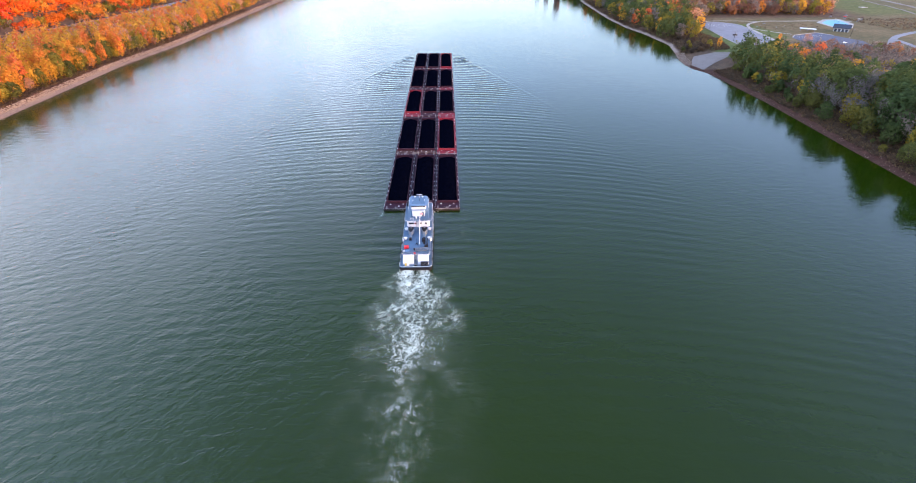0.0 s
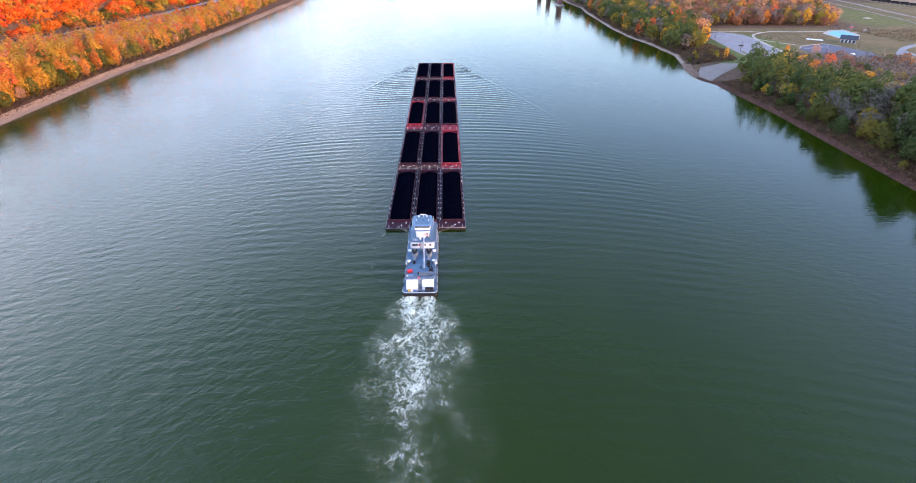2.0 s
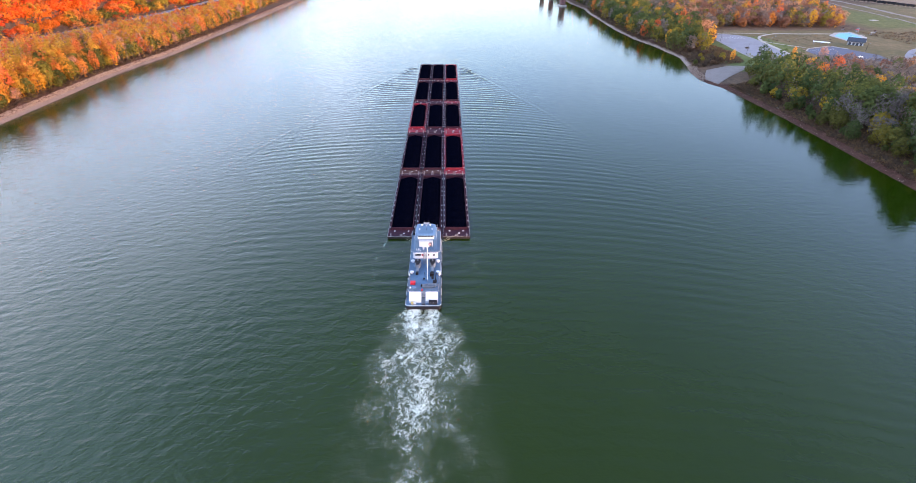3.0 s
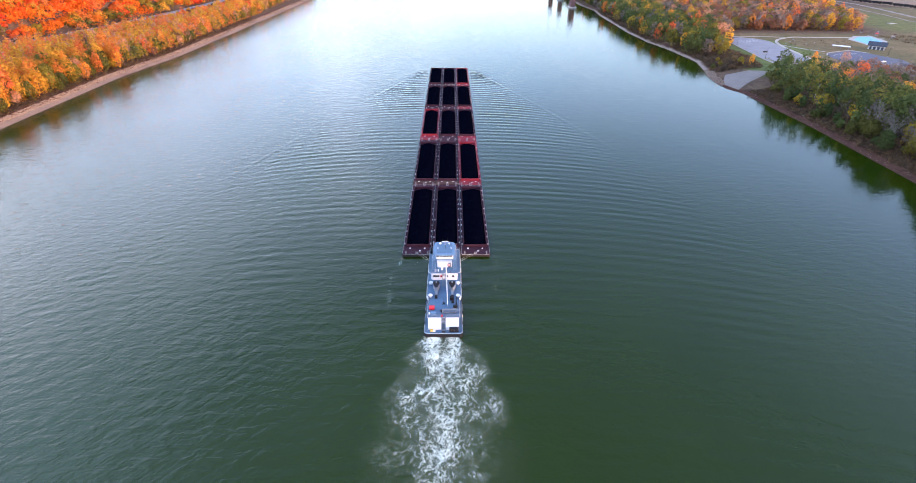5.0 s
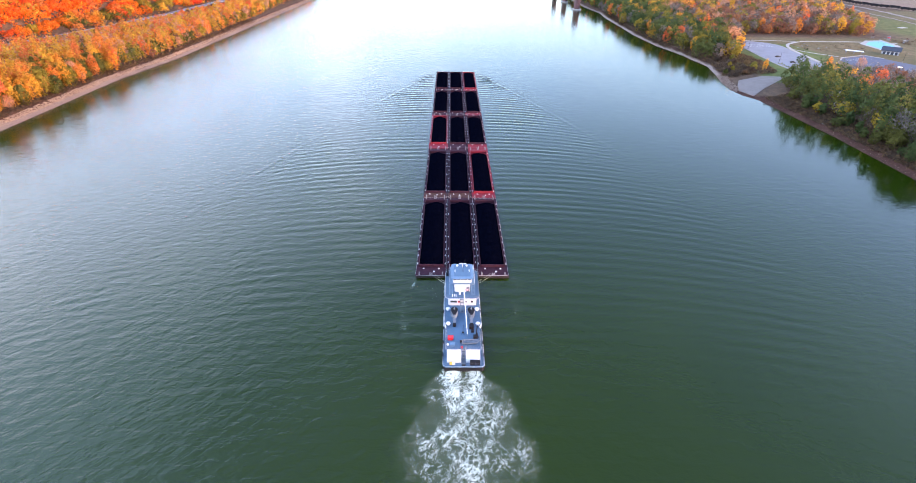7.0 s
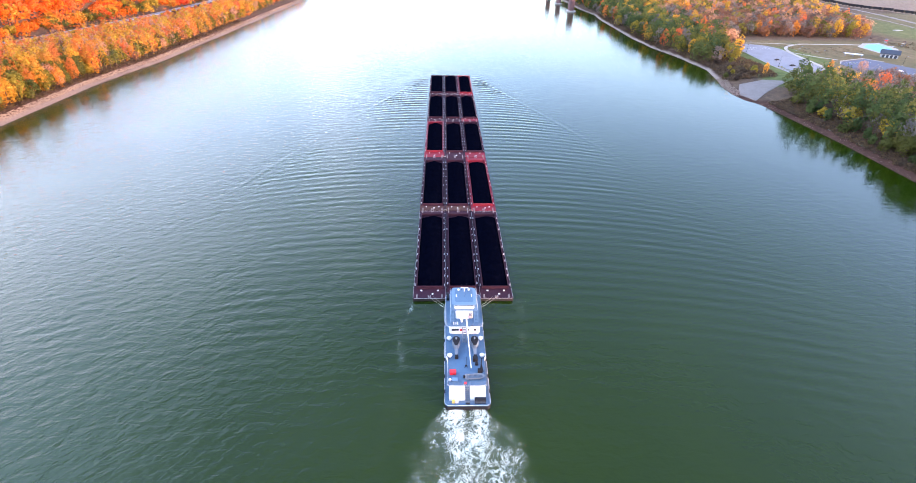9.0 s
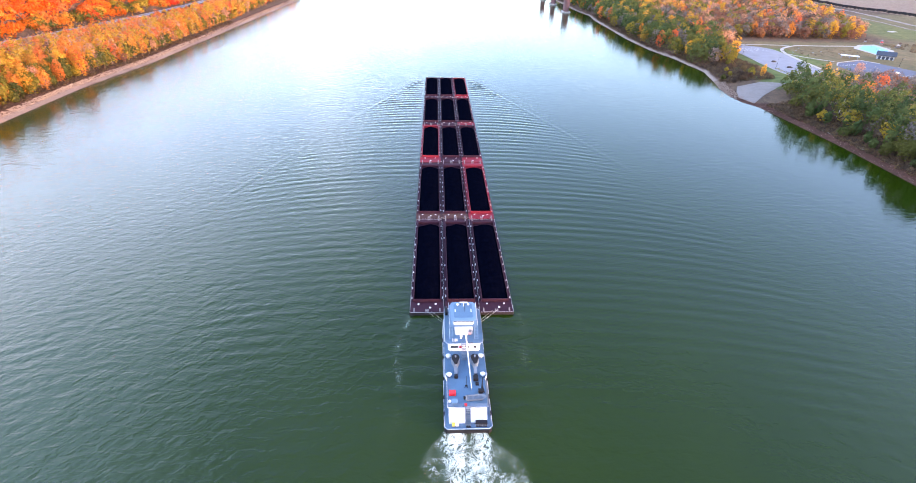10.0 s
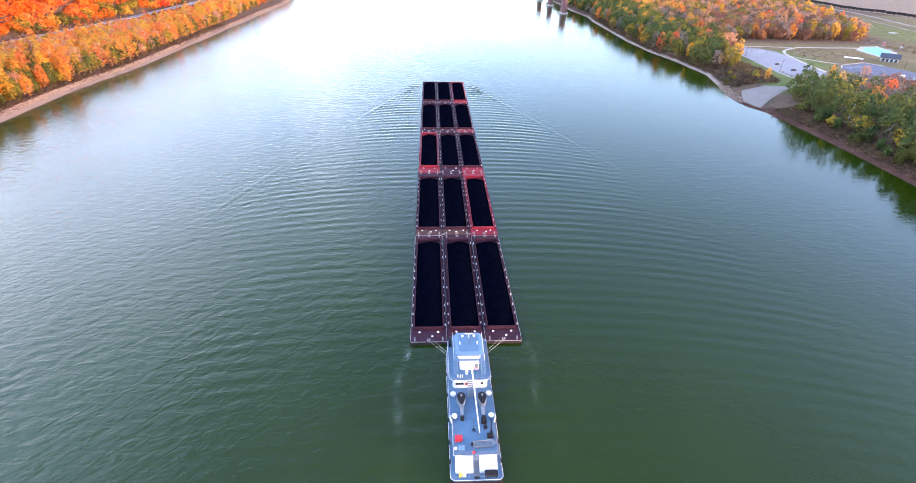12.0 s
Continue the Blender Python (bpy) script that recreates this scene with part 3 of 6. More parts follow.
def build_eddies():
    """Thin foam trailing from the stern corners of the rear barges and along the towboat."""
    for side in (-1, 1):
        xs, ys = np.arange(6.5, 26, 0.4), np.arange(-75, 1.2, 0.5)
        x, y = [a.ravel() for a in np.meshgrid(xs, ys)]
        s = 0.5 - y
        line = 16.6 + 0.05 * s + 1.2 * np.sin(s / 6 + side)
        churn = 0.34 * np.exp(-((x - line) / (0.7 + 0.03 * s)) ** 2) * np.exp(-s / 26) + 0.10 * np.exp(-((x - line) / 4) ** 2) * np.exp(-s / 30)
        churn += 0.16 * np.exp(-((x - 9.5 - 0.06 * s) / 2.5) ** 2) * np.exp(-((s - 9) / 9) ** 2) * (1.3 if side < 0 else 0.5)
        churn *= 1.1 * (0.2 + 0.75 * spread(x, y, 4, 40 + side)) * (1.0 if side < 0 else 0.7)
        z = np.full_like(x, 0.2)
        f = sheet_faces(len(xs), len(ys))
        f = f[churn[f].max(1) > 0.015]
        used, back = np.unique(f, return_inverse=True)
        me = numpy_mesh("eddy_foam", np.stack([x * side, y, z], 1)[used], back.reshape(f.shape), WASH, True, dict(churn=churn[used]))
        tagged(new("eddy_foam", me), "thin foam streaks trailing from a barge's corner", "wake", kind="stuff")


build_ground()
build_water()
build_eddies()
build_wash()

# ---- the coal barges ----
BARGE_W, BARGE_L, PITCH_X, PITCH_Y, DECK = 10.55, 59.3, 10.72, 59.7, 1.0
END_DECKS = [(5.2, 4.2), (4.4, 6.2), (6.6, 5.0), (5.0, 4.6), (4.6, 4.2)]     # stern and bow decks of each row


def ring_walls(x0, x1, y0, y1, z0, z1, t):
    """Four walls of a hopper, each a geo."""
    return [Geo().box(x0 - t, x0, y0 - t, y1 + t, z0, z1, 0.04), Geo().box(x1, x1 + t, y0 - t, y1 + t, z0, z1, 0.04),
            Geo().box(x0, x1, y0 - t, y0, z0, z1, 0.04), Geo().box(x0, x1, y1, y1 + t, z0, z1, 0.04)]


def kevel():
    g = Geo().box(-0.14, 0.14, -0.2, 0.2, 0, 0.22).rod((0, -0.42, 0.28), (0, 0.42, 0.28), 0.11, n=6)
    return g


def bitts():
    g = Geo().box(-0.55, 0.55, -0.22, 0.22, 0, 0.06)
    for x in (-0.32, 0.32):
        g.rod((x, 0, 0), (x, 0, 0.55), 0.16, 0.16, 8).rod((x, 0, 0.5), (x, 0, 0.6), 0.22, 0.22, 8)
    return g


KEVEL, BITTS = kevel().mesh("kevel", KEVELWHITE), bitts().mesh("double_bitt", BITTGREY)
HATCH = Geo().rod((0, 0, 0), (0, 0, 0.16), 0.32, 0.30, 12).mesh("manhole_cover", KEVELWHITE)
POST = Geo().box(-0.06, 0.06, -0.09, 0.09, 0, 1.0, 0.02).mesh("coaming_stake", MAROON)


def barge(col, row, paint, end_paint, label):
    stern, bow = END_DECKS[row]
    root = thing("hopper_barge", label, "barge", "barges of the tow", (col * PITCH_X, row * PITCH_Y + 0.2, 0))
    w, n = BARGE_W / 2, BARGE_L
    hull = Geo()
    outline = [(-w, 0.25), (-w + 0.25, 0), (w - 0.25, 0), (w, 0.25), (w, n - 0.25), (w - 0.25, n), (-w + 0.25, n), (-w, n - 0.25)]
    hull.prism(outline, -2.4, DECK - 0.12)
    part("hull", hull, HULLDARK, root)
    hx = w - 1.0
    # deck strips round the hopper
    part("stern_deck", Geo().prism([(-w, 0.25), (-w + 0.25, 0), (w - 0.25, 0), (w, 0.25), (w, stern), (-w, stern)], DECK - 0.12, DECK), end_paint, root)
    part("bow_deck", Geo().prism([(-w, n - bow), (w, n - bow), (w, n - 0.25), (w - 0.25, n), (-w + 0.25, n), (-w, n - 0.25)], DECK - 0.12, DECK), paint, root)
    for a, b in ((-w, -hx), (hx, w)):
        part("side_deck", Geo().box(a, b, stern, n - bow, DECK - 0.12, DECK), paint, root)
    for g in ring_walls(-hx + 0.12, hx - 0.12, stern + 0.15, n - bow - 0.15, DECK, DECK + 1.05, 0.14):
        part("coaming_wall", g, paint, root)
    lip = Geo()
    for a, b, c, d in ((-hx - 0.12, -hx + 0.16, stern, n - bow), (hx - 0.16, hx + 0.12, stern, n - bow)):
        lip.box(a, b, c, d, DECK + 1.05, DECK + 1.13)
    for c in (stern - 0.08, n - bow - 0.2):
        lip.box(-hx, hx, c, c + 0.28, DECK + 1.05, DECK + 1.13)
    part("coaming_lip", lip, paint, root)
    edge = Geo()
    for x in (-w, w - 0.16):
        edge.box(x + 0.05, x + 0.11, 0.3, n - 0.3, DECK, DECK + 0.09)
    for yy in (0.0, n - 0.16):
        edge.box(-w + 0.25, w - 0.25, yy + 0.05, yy + 0.11, DECK, DECK + 0.09)
    part("rub_rail", edge, PALE if row == 0 and col != 0 else end_paint, root)

    def fit(me, x, y, z=DECK, turn=0.0):
        o = new(me.name, me)
        o.parent, o.matrix_basis = root, pose(x, y, z, 0, 0, turn)
    rng = random.Random(col * 31 + row)
    step = 4.55
    for i in range(11):
        y = stern + 2.4 + i * step + rng.uniform(-0.5, 0.5)
        for sx in (-1, 1):
            if rng.random() < 0.85:
                fit(KEVEL, sx * (w - 0.45), y)
    for sx in (-1, 1):
        for i in range(16):
            fit(POST, sx * (hx + 0.09), stern + 0.9 + i * (n - stern - bow - 1.8) / 15)
        fit(BITTS, sx * (w - 1.3), 1.0, turn=90)
        fit(BITTS, sx * (w - 1.3), n - 1.0, turn=90)
        fit(HATCH, sx * (w - 2.6), stern - 1.0)
        fit(HATCH, sx * (w - 2.9), n - bow + 1.1)
    fit(BITTS, 0, 0.75)
    fit(BITTS, 0, n - 0.75)
    fit(HATCH, rng.uniform(-1, 1), 2.4)
    # coal
    part("hopper_floor", Geo().box(-hx + 0.12, hx - 0.12, stern + 0.15, n - bow - 0.15, DECK - 0.12, DECK - 0.06), paint, root)
    cx = np.linspace(-hx + 0.12, hx - 0.12, 24)
    X, V = [a.ravel() for a in np.meshgrid(cx, np.linspace(0, 1, 120))]
    u = np.clip((hx - 0.12 - np.abs(X)) / (hx - 0.12), 0, 1)
    gap = 0.4 + 1.7 * (1 - u) ** 3 + (spread(X + 40 * row, X * 0 + col, 2.2, 5) - 0.5) * 0.9       # bare floor left at the bow end
    span = n - bow - stern - 0.30 - gap
    Y = stern + 0.15 + V * span
    e = np.clip(np.minimum(V, 1 - V) * span / 7.0, 0, 1)
    seed = 3 + col * 7 + row * 13
    dome = np.sqrt(np.clip(1 - (1 - u) ** 2.2, 0, 1)) * np.sin(np.clip(e * (0.55 + 0.6 * u), 0, 1) * np.pi / 2)
    ridges = 0.84 + 0.16 * np.abs(np.cos((Y - stern) * np.pi / 6.3 + col + row * 0.7))
    side_fill = 0.35 * np.clip(e * 4, 0, 1)
    Z = DECK - 0.07 + side_fill + 2.05 * dome * ridges
    Z += ((spread(X + 90 * col, Y, 3.0, seed) - 0.5) * 0.5 * u + (spread(X, Y, 0.9, seed + 1) - 0.5) * 0.22) * np.clip(e * 4, 0, 1)
    off = np.array([col * PITCH_X, row * PITCH_Y + 0.2, 0])
    me = numpy_mesh("coal_load", np.stack([X, Y, Z], 1), sheet_faces(24, 120), COAL, False)
    heap = new("coal_load", me)
    heap.matrix_basis = Matrix.Translation(off)
    tagged(heap, "black coal heaped in the open hopper of a barge", "coal", "coal loads")
    return root


for row in range(5):
    for col in (-1, 0, 1):
        red = (col, row) in ((1, 1), (-1, 2), (1, 2), (1, 3), (1, 4))
        deck = RED if red else MAROON
        ends = RUST if (row == 1 and col < 1) else deck
        if (col, row) in ((1, 2), (1, 3)):
            deck = MAROON
        words = "red painted steel" if red else "dark maroon steel"
        extra = " with rusty stern deck" if ends is RUST else ""
        barge(col, row, deck, ends, f"{words} hopper barge{extra} loaded with coal")

# lashing wires between the barges and to the towboat
def wire(a, b, label, r=0.035, sag=0.15):
    g = Geo()
    a, b = Vector(a), Vector(b)
    pts = [a.lerp(b, i / 6) - Vector((0, 0, sag * 4 * (i / 6) * (1 - i / 6))) for i in range(7)]
    for p, q in zip(pts, pts[1:]):
        g.rod(p, q, r, n=4)
    tagged(part("lashing_wire", g, ROPE), label, "wire", "lashing wires")


for sx, ex in ((-1, -5.7), (1, 4.8)):
    for k in (0, 1.0):
        wire((sx * (9.6 + k * 1.4), 0.7, 1.55), (ex, -5.5 - k, 2.5), "steel lashing wire from a barge to the towboat")
for row in range(1, 5):
    for x in (-5.36, 5.36):
        y = row * PITCH_Y
        wire((x - 1.1, y - 0.9, 1.5), (x + 1.1, y + 1.0, 1.5), "steel lashing wire across a joint between barges", sag=0.05)
        wire((x + 1.1, y - 0.9, 1.5), (x - 1.1, y + 1.0, 1.5), "steel lashing wire across a joint between barges", sag=0.05)


# ---- the towboat ----
BX = -0.45                                        # its middle line
MAIN, BOAT, TEXAS, UPPER, ROOF = 1.6, 4.0, 6.4, 8.5, 10.8   # deck heights


def stairs(x, y0, z0, y1, z1, width, steps):
    g = Geo()
    for s in (-1, 1):
        g.rod((x + s * width / 2, y0, z0 + 0.05), (x + s * width / 2, y1, z1 + 0.05), 0.07, n=4)
        g.rod((x + s * width / 2, y0, z0 + 0.95), (x + s * width / 2, y1, z1 + 0.95), 0.035, n=4)
    for i in range(steps):
        t = (i + 0.5) / steps
        y, z = y0 + (y1 - y0) * t, z0 + (z1 - z0) * t
        g.box(x - width / 2, x + width / 2, y - 0.14, y + 0.14, z, z + 0.05)
    return g


def shifted(pts):
    return [(x + BX, y) for x, y in pts]


def towboat():
    root = thing("towboat", "blue-grey and white towboat pushing the barges", "towboat")
    half = 5.62
    plan = shifted([(-half + 0.7, -42.9), (half - 0.7, -42.9), (half, -42.2), (half, -8), (half - 0.5, -3.2), (half - 1.6, -1.0),
                    (-half + 1.6, -1.0), (-half + 0.5, -3.2), (-half, -8), (-half, -42.2)])
    part("hull", Geo().prism(plan, -1.8, MAIN - 0.1), BLACK, root, "dark hull")
    part("main_deck", Geo().prism(plan, MAIN - 0.1, MAIN), DECKBLUE, root)
    g = Geo()
    inner = [(BX + (x - BX) * 0.978, y * 1.0 + (0.28 if y < -40 else (-0.2 if y > -5 else 0))) for x, y in plan]
    for i in range(len(plan)):
        j = (i + 1) % len(plan)
        (ax, ay), (bx, by), (cx, cy), (dx, dy) = plan[i], plan[j], inner[j], inner[i]
        q = [(ax, ay), (bx, by), (cx, cy), (dx, dy)]
        g.add([(x, y, z) for z in (MAIN, MAIN + 0.2) for x, y in q],
              [(3, 2, 1, 0), (4, 5, 6, 7), (0, 1, 5, 4), (1, 2, 6, 5), (2, 3, 7, 6), (3, 0, 4, 7)])
    part("bulwark", g, DECKBLUE, root)
    cap = Geo()
    for a, b in zip(plan, plan[1:] + plan[:1]):
        cap.rod((*a, MAIN + 0.22), (*b, MAIN + 0.22), 0.045, n=6)
    part("gunwale_cap", cap, WHITE, root, "thin white gunwale line")
    for sx in (-1, 1):
        rail = Geo().rail([(BX + sx * 5.3, y, MAIN + 0.3) for y in (-42, -36, -30, -24, -18, -12, -8)], 0.8, 0.022, 2.2)
        part("deck_railing", rail, GREY, root)
    part("deck_railing", Geo().rail([(BX + x, -42.45, MAIN + 0.3) for x in (-4.8, 0, 4.8)], 0.8, 0.022, 1.6), GREY, root)
    for sx in (-1, 1):
        for y in (-38.5, -33.5, -27.5, -20, -13):
            part("side_fender", Geo().box(BX + sx * 5.63 - 0.16, BX + sx * 5.63 + 0.16, y - 0.55, y + 0.55, 0.5, MAIN + 0.5, 0.06), BLACK, root)
    for x in (-3.2, 3.2):
        part("push_knee", Geo().prism(shifted([(x - 0.8, -2.2), (x + 0.8, -2.2), (x + 0.7, -0.15), (x - 0.7, -0.15)]), 0.2, 3.6, 0.1), BLACK, root)

    # first deckhouse and boat deck
    house = shifted([(-4.3, -38.3), (4.3, -38.3), (4.3, -5.6), (3.2, -4.2), (-3.2, -4.2), (-4.3, -5.6)])
    first = part("main_house", Geo().prism(house, MAIN, BOAT - 0.14), WHITE, root)
    for sx in (-1, 1):
        for y in (-35, -31.5, -28, -24, -20, -16, -12, -8):
            part("window", Geo().box(BX + sx * 4.32 - 0.03, BX + sx * 4.32 + 0.03, y - 0.4, y + 0.4, 2.5, 3.3), GLASS, first)
    deck = shifted([(-4.85, -38.5), (4.85, -38.5), (4.85, -30.0), (5.35, -29.0), (5.35, -7.0), (4.4, -4.2), (3.4, -3.2), (-3.4, -3.2),
                    (-4.4, -4.2), (-5.35, -7.0), (-5.35, -29.0), (-4.85, -30.0)])
    part("boat_deck", Geo().prism(deck, BOAT - 0.14, BOAT), DECKBLUE, root)
    trim = Geo()
    for a, b in zip(deck, deck[1:] + deck[:1]):
        trim.rod((*a, BOAT + 0.03), (*b, BOAT + 0.03), 0.035, n=6)
    part("deck_edge", trim, WHITE, root, "white painted deck edge")
    for sx in (-1, 1):
        line = [(BX + sx * x, y, BOAT) for x, y in ((4.75, -38.3), (4.75, -30.0), (5.25, -29.0), (5.25, -20.5))]
        part("deck_railing", Geo().rail(line, 1.0, 0.03, 1.5, 3), GREY, root)
        part("curved_bulwark", Geo().prism([(BX + sx * 4.72, -30.3), (BX + sx * 4.9, -30.3), (BX + sx * 5.32, -29.2), (BX + sx * 5.32, -28.4),
                                            (BX + sx * 5.18, -28.4), (BX + sx * 5.12, -29.1)][::sx], BOAT, BOAT + 0.9), WHITE, root)
    part("deck_railing", Geo().rail([(BX + x, -38.35, BOAT) for x in (-4.7, -0.8)], 1.0, 0.03, 1.3, 3), GREY, root)
    part("deck_railing", Geo().rail([(BX + x, -38.35, BOAT) for x in (0.8, 4.7)], 1.0, 0.03, 1.3, 3), GREY, root)
    for a, b in ((-4.5, -0.7), (0.7, 4.5)):                                # sloping white casings at the stern
        a, b = BX + a, BX + b
        g = Geo().add([(a, -38.6, MAIN), (b, -38.6, MAIN), (b, -41.2, MAIN), (a, -41.2, MAIN),
                       (a, -38.6, BOAT - 0.1), (b, -38.6, BOAT - 0.1), (b, -41.2, 2.2), (a, -41.2, 2.2)],
                      [(0, 1, 2, 3), (7, 6, 5, 4), (1, 0, 4, 5), (2, 1, 5, 6), (3, 2, 6, 7), (0, 3, 7, 4)])
        part("stern_casing", g, WHITE, root, "bright white sloping stern casing")
    part("stern_stairs", stairs(BX, -38.5, BOAT, -41.8, MAIN, 1.1, 10), GREY, root)

    # second deckhouse and texas deck
    second = part("texas_house", Geo().prism(shifted(rounded(-4.3, 4.3, -19.6, -5.4, 0.8)), BOAT, TEXAS - 0.12), WHITE, root)
    for x, w, dark in ((-2.6, 1.0, True), (2.9, 0.35, True), (-0.9, 0.3, False), (1.0, 0.3, True)):
        part("window", Geo().box(BX + x - w, BX + x + w, -19.66, -19.58, BOAT + 1.15, BOAT + 1.85), GLASS, second)
    for sx in (-1, 1):
        for y in (-17.5, -14.5, -11.5, -8.5):
            part("window", Geo().box(BX + sx * 4.31 - 0.03, BX + sx * 4.31 + 0.03, y - 0.45, y + 0.45, BOAT + 1.0, BOAT + 1.8), GLASS, second)
    tdeck = shifted(rounded(-5.2, 5.2, -19.4, -4.6, 1.3))
    part("texas_deck", Geo().prism(tdeck, TEXAS - 0.12, TEXAS), DECKBLUE, root)
    g = Geo()
    for a, b in zip(tdeck, tdeck[1:] + tdeck[:1]):
        g.rod((*a, TEXAS + 0.04), (*b, TEXAS + 0.04), 0.05, n=6)
    part("deck_edge", g, WHITE, root, "white painted deck edge")
    line = [(x * 0.985 + BX * 0.015, y, TEXAS) for x, y in tdeck]
    part("deck_railing", Geo().rail(line, 1.0, 0.025, 1.6, 3, True), GREY, root)
    part("texas_stairs", stairs(BX - 0.1, -19.6, TEXAS, -23.2, BOAT, 1.1, 10), GREY, root)

    # third deckhouse, wheelhouse
    third = part("upper_house", Geo().prism(shifted(rounded(-2.4, 2.4, -15.9, -5.9, 0.4)), TEXAS, UPPER - 0.1), WHITE, root)
    part("door", Geo().box(BX + 1.3, BX + 2.2, -15.97, -15.9, TEXAS + 0.05, TEXAS + 1.9), GREY, third)
    part("upper_deck", Geo().prism(shifted(rounded(-3.9, 3.9, -14.9, -5.4, 0.5)), UPPER - 0.1, UPPER), ROOFBLUE, root)
    part("white_roof", Geo().prism(shifted(rounded(-2.45, 2.45, -16.0, -14.95, 0.15)), UPPER - 0.1, UPPER + 0.03), WHITE, root)
    for sx in (-1, 1):
        part("side_stairs", stairs(BX + sx * 3.4, -14.6, UPPER, -17.6, TEXAS, 0.95, 9), ROOFBLUE, root)
        part("deck_railing", Geo().rail([(BX + sx * 3.85, y, UPPER) for y in (-14.8, -10, -5.6)], 1.0, 0.025, 1.4, 3), WHITE, root)
    cabin = part("wheelhouse", Geo().prism(shifted(rounded(-2.9, 2.9, -14.2, -7.6, 0.7)), UPPER, ROOF - 0.25), WHITE, root)
    for i in range(5):
        x = BX - 2.2 + i * 1.1
        part("window", Geo().box(x - 0.46, x + 0.46, -14.27, -14.19, UPPER + 1.0, ROOF - 0.42), GLASS, cabin)
        part("window", Geo().box(x - 0.46, x + 0.46, -7.61, -7.53, UPPER + 1.0, ROOF - 0.42), GLASS, cabin)
        y = -12.5 + i * 1.0
        for sx in (-1, 1):
            part("window", Geo().box(BX + sx * 2.9 - 0.05, BX + sx * 2.9 + 0.05, y - 0.42, y + 0.42, UPPER + 1.0, ROOF - 0.42), GLASS, cabin)
    roof = part("wheelhouse_roof", Geo().prism(shifted(rounded(-3.45, 3.45, -15.2, -7.0, 1.0, 5)), ROOF - 0.25, ROOF, 0.1), ROOFBLUE, root)
    part("roof_panel", Geo().prism(shifted(rounded(-2.6, 2.6, -14.0, -7.9, 0.6)), ROOF, ROOF + 0.05), DECKBLUE, roof)
    radar = Geo().rod((BX + 0.2, -9.0, ROOF), (BX + 0.2, -9.0, ROOF + 1.3), 0.09).box(BX - 0.9, BX + 1.3, -9.1, -8.9, ROOF + 1.3, ROOF + 1.5, 0.05)
    part("radar", radar, WHITE, roof)
    part("searchlight", Geo().rod((BX - 1.5, -8.8, ROOF), (BX - 1.5, -8.8, ROOF + 0.5), 0.07).dome((BX - 1.5, -8.8, ROOF + 0.45), 0.35, 0.4), WHITE, roof)
    part("searchlight", Geo().rod((BX + 1.5, -8.8, ROOF), (BX + 1.5, -8.8, ROOF + 0.5), 0.07).dome((BX + 1.5, -8.8, ROOF + 0.45), 0.35, 0.4), WHITE, roof)
    for x, y, h in ((0.3, -11.5, 3.2), (-0.6, -8.4, 2.0), (0.9, -8.3, 2.2)):
        part("antenna", Geo().rod((BX + x, y, ROOF), (BX + x, y + 0.3, ROOF + h), 0.06, 0.03), BLACK, roof)
    for x in (-2.2, 2.2):
        part("roof_light", Geo().box(BX + x - 0.12, BX + x + 0.12, -11.6, -10.4, ROOF, ROOF + 0.14, 0.03), WHITE, roof)

    # boat deck: funnels, vents, derrick
    for x in (-2.45, 2.55):
        y = -23.9
        tear = [(x + 1.1 * math.cos(a), y + 1.3 * math.sin(a)) for a in np.linspace(-0.15 * math.pi, 1.15 * math.pi, 13)] + [(x - 0.35, y - 2.3), (x + 0.35, y - 2.3)]
        funnel = part("funnel", Geo().prism(shifted(tear), BOAT, BOAT + 1.75), GREY, root, "grey teardrop exhaust casing")
        cap = [(px + (x - px) * 0.06, py + (y - 0.3 - py) * 0.06) for px, py in tear]
        part("funnel_top", Geo().prism(shifted(cap), BOAT + 1.75, BOAT + 1.95), BLACK, funnel, "black funnel top")
        part("exhaust_pipe", Geo().rod((BX + x, y + 0.1, BOAT + 1.9), (BX + x, y - 0.2, BOAT + 2.7), 0.22, n=10), GREY, funnel)
        tail = Geo().add([(BX + x + px, py, pz) for px, py, pz in ((-0.42, y - 1.9, BOAT), (0.42, y - 1.9, BOAT), (0.34, y - 5.2, BOAT), (-0.34, y - 5.2, BOAT),
                          (-0.42, y - 1.9, BOAT + 1.1), (0.42, y - 1.9, BOAT + 1.1), (0.34, y - 5.2, BOAT + 0.7), (-0.34, y - 5.2, BOAT + 0.7))],
                         [(0, 1, 2, 3), (7, 6, 5, 4), (1, 0, 4, 5), (2, 1, 5, 6), (3, 2, 6, 7), (0, 3, 7, 4)])
        part("duct", tail, GREY, funnel)
        part("duct_grille", Geo().box(BX + x - 0.42, BX + x + 0.42, y - 5.6, y - 4.7, BOAT, BOAT + 0.85, 0.05), BLACK, funnel)
    for x, y in ((-4.3, -21.9), (4.35, -21.9), (-4.25, -28.5), (4.35, -28.5)):
        part("mushroom_vent", Geo().rod((BX + x, y, BOAT), (BX + x, y, BOAT + 0.6), 0.45, n=12).dome((BX + x, y, BOAT + 0.55), 0.72, 0.38, 18), WHITE, root, "round white ventilator", True)
    g = Geo().rod((BX + 0.6, -17.2, TEXAS), (BX + 0.6, -17.2, TEXAS + 3.4), 0.2, 0.14, 8)
    derrick = part("derrick_mast", g, WHITE, root)
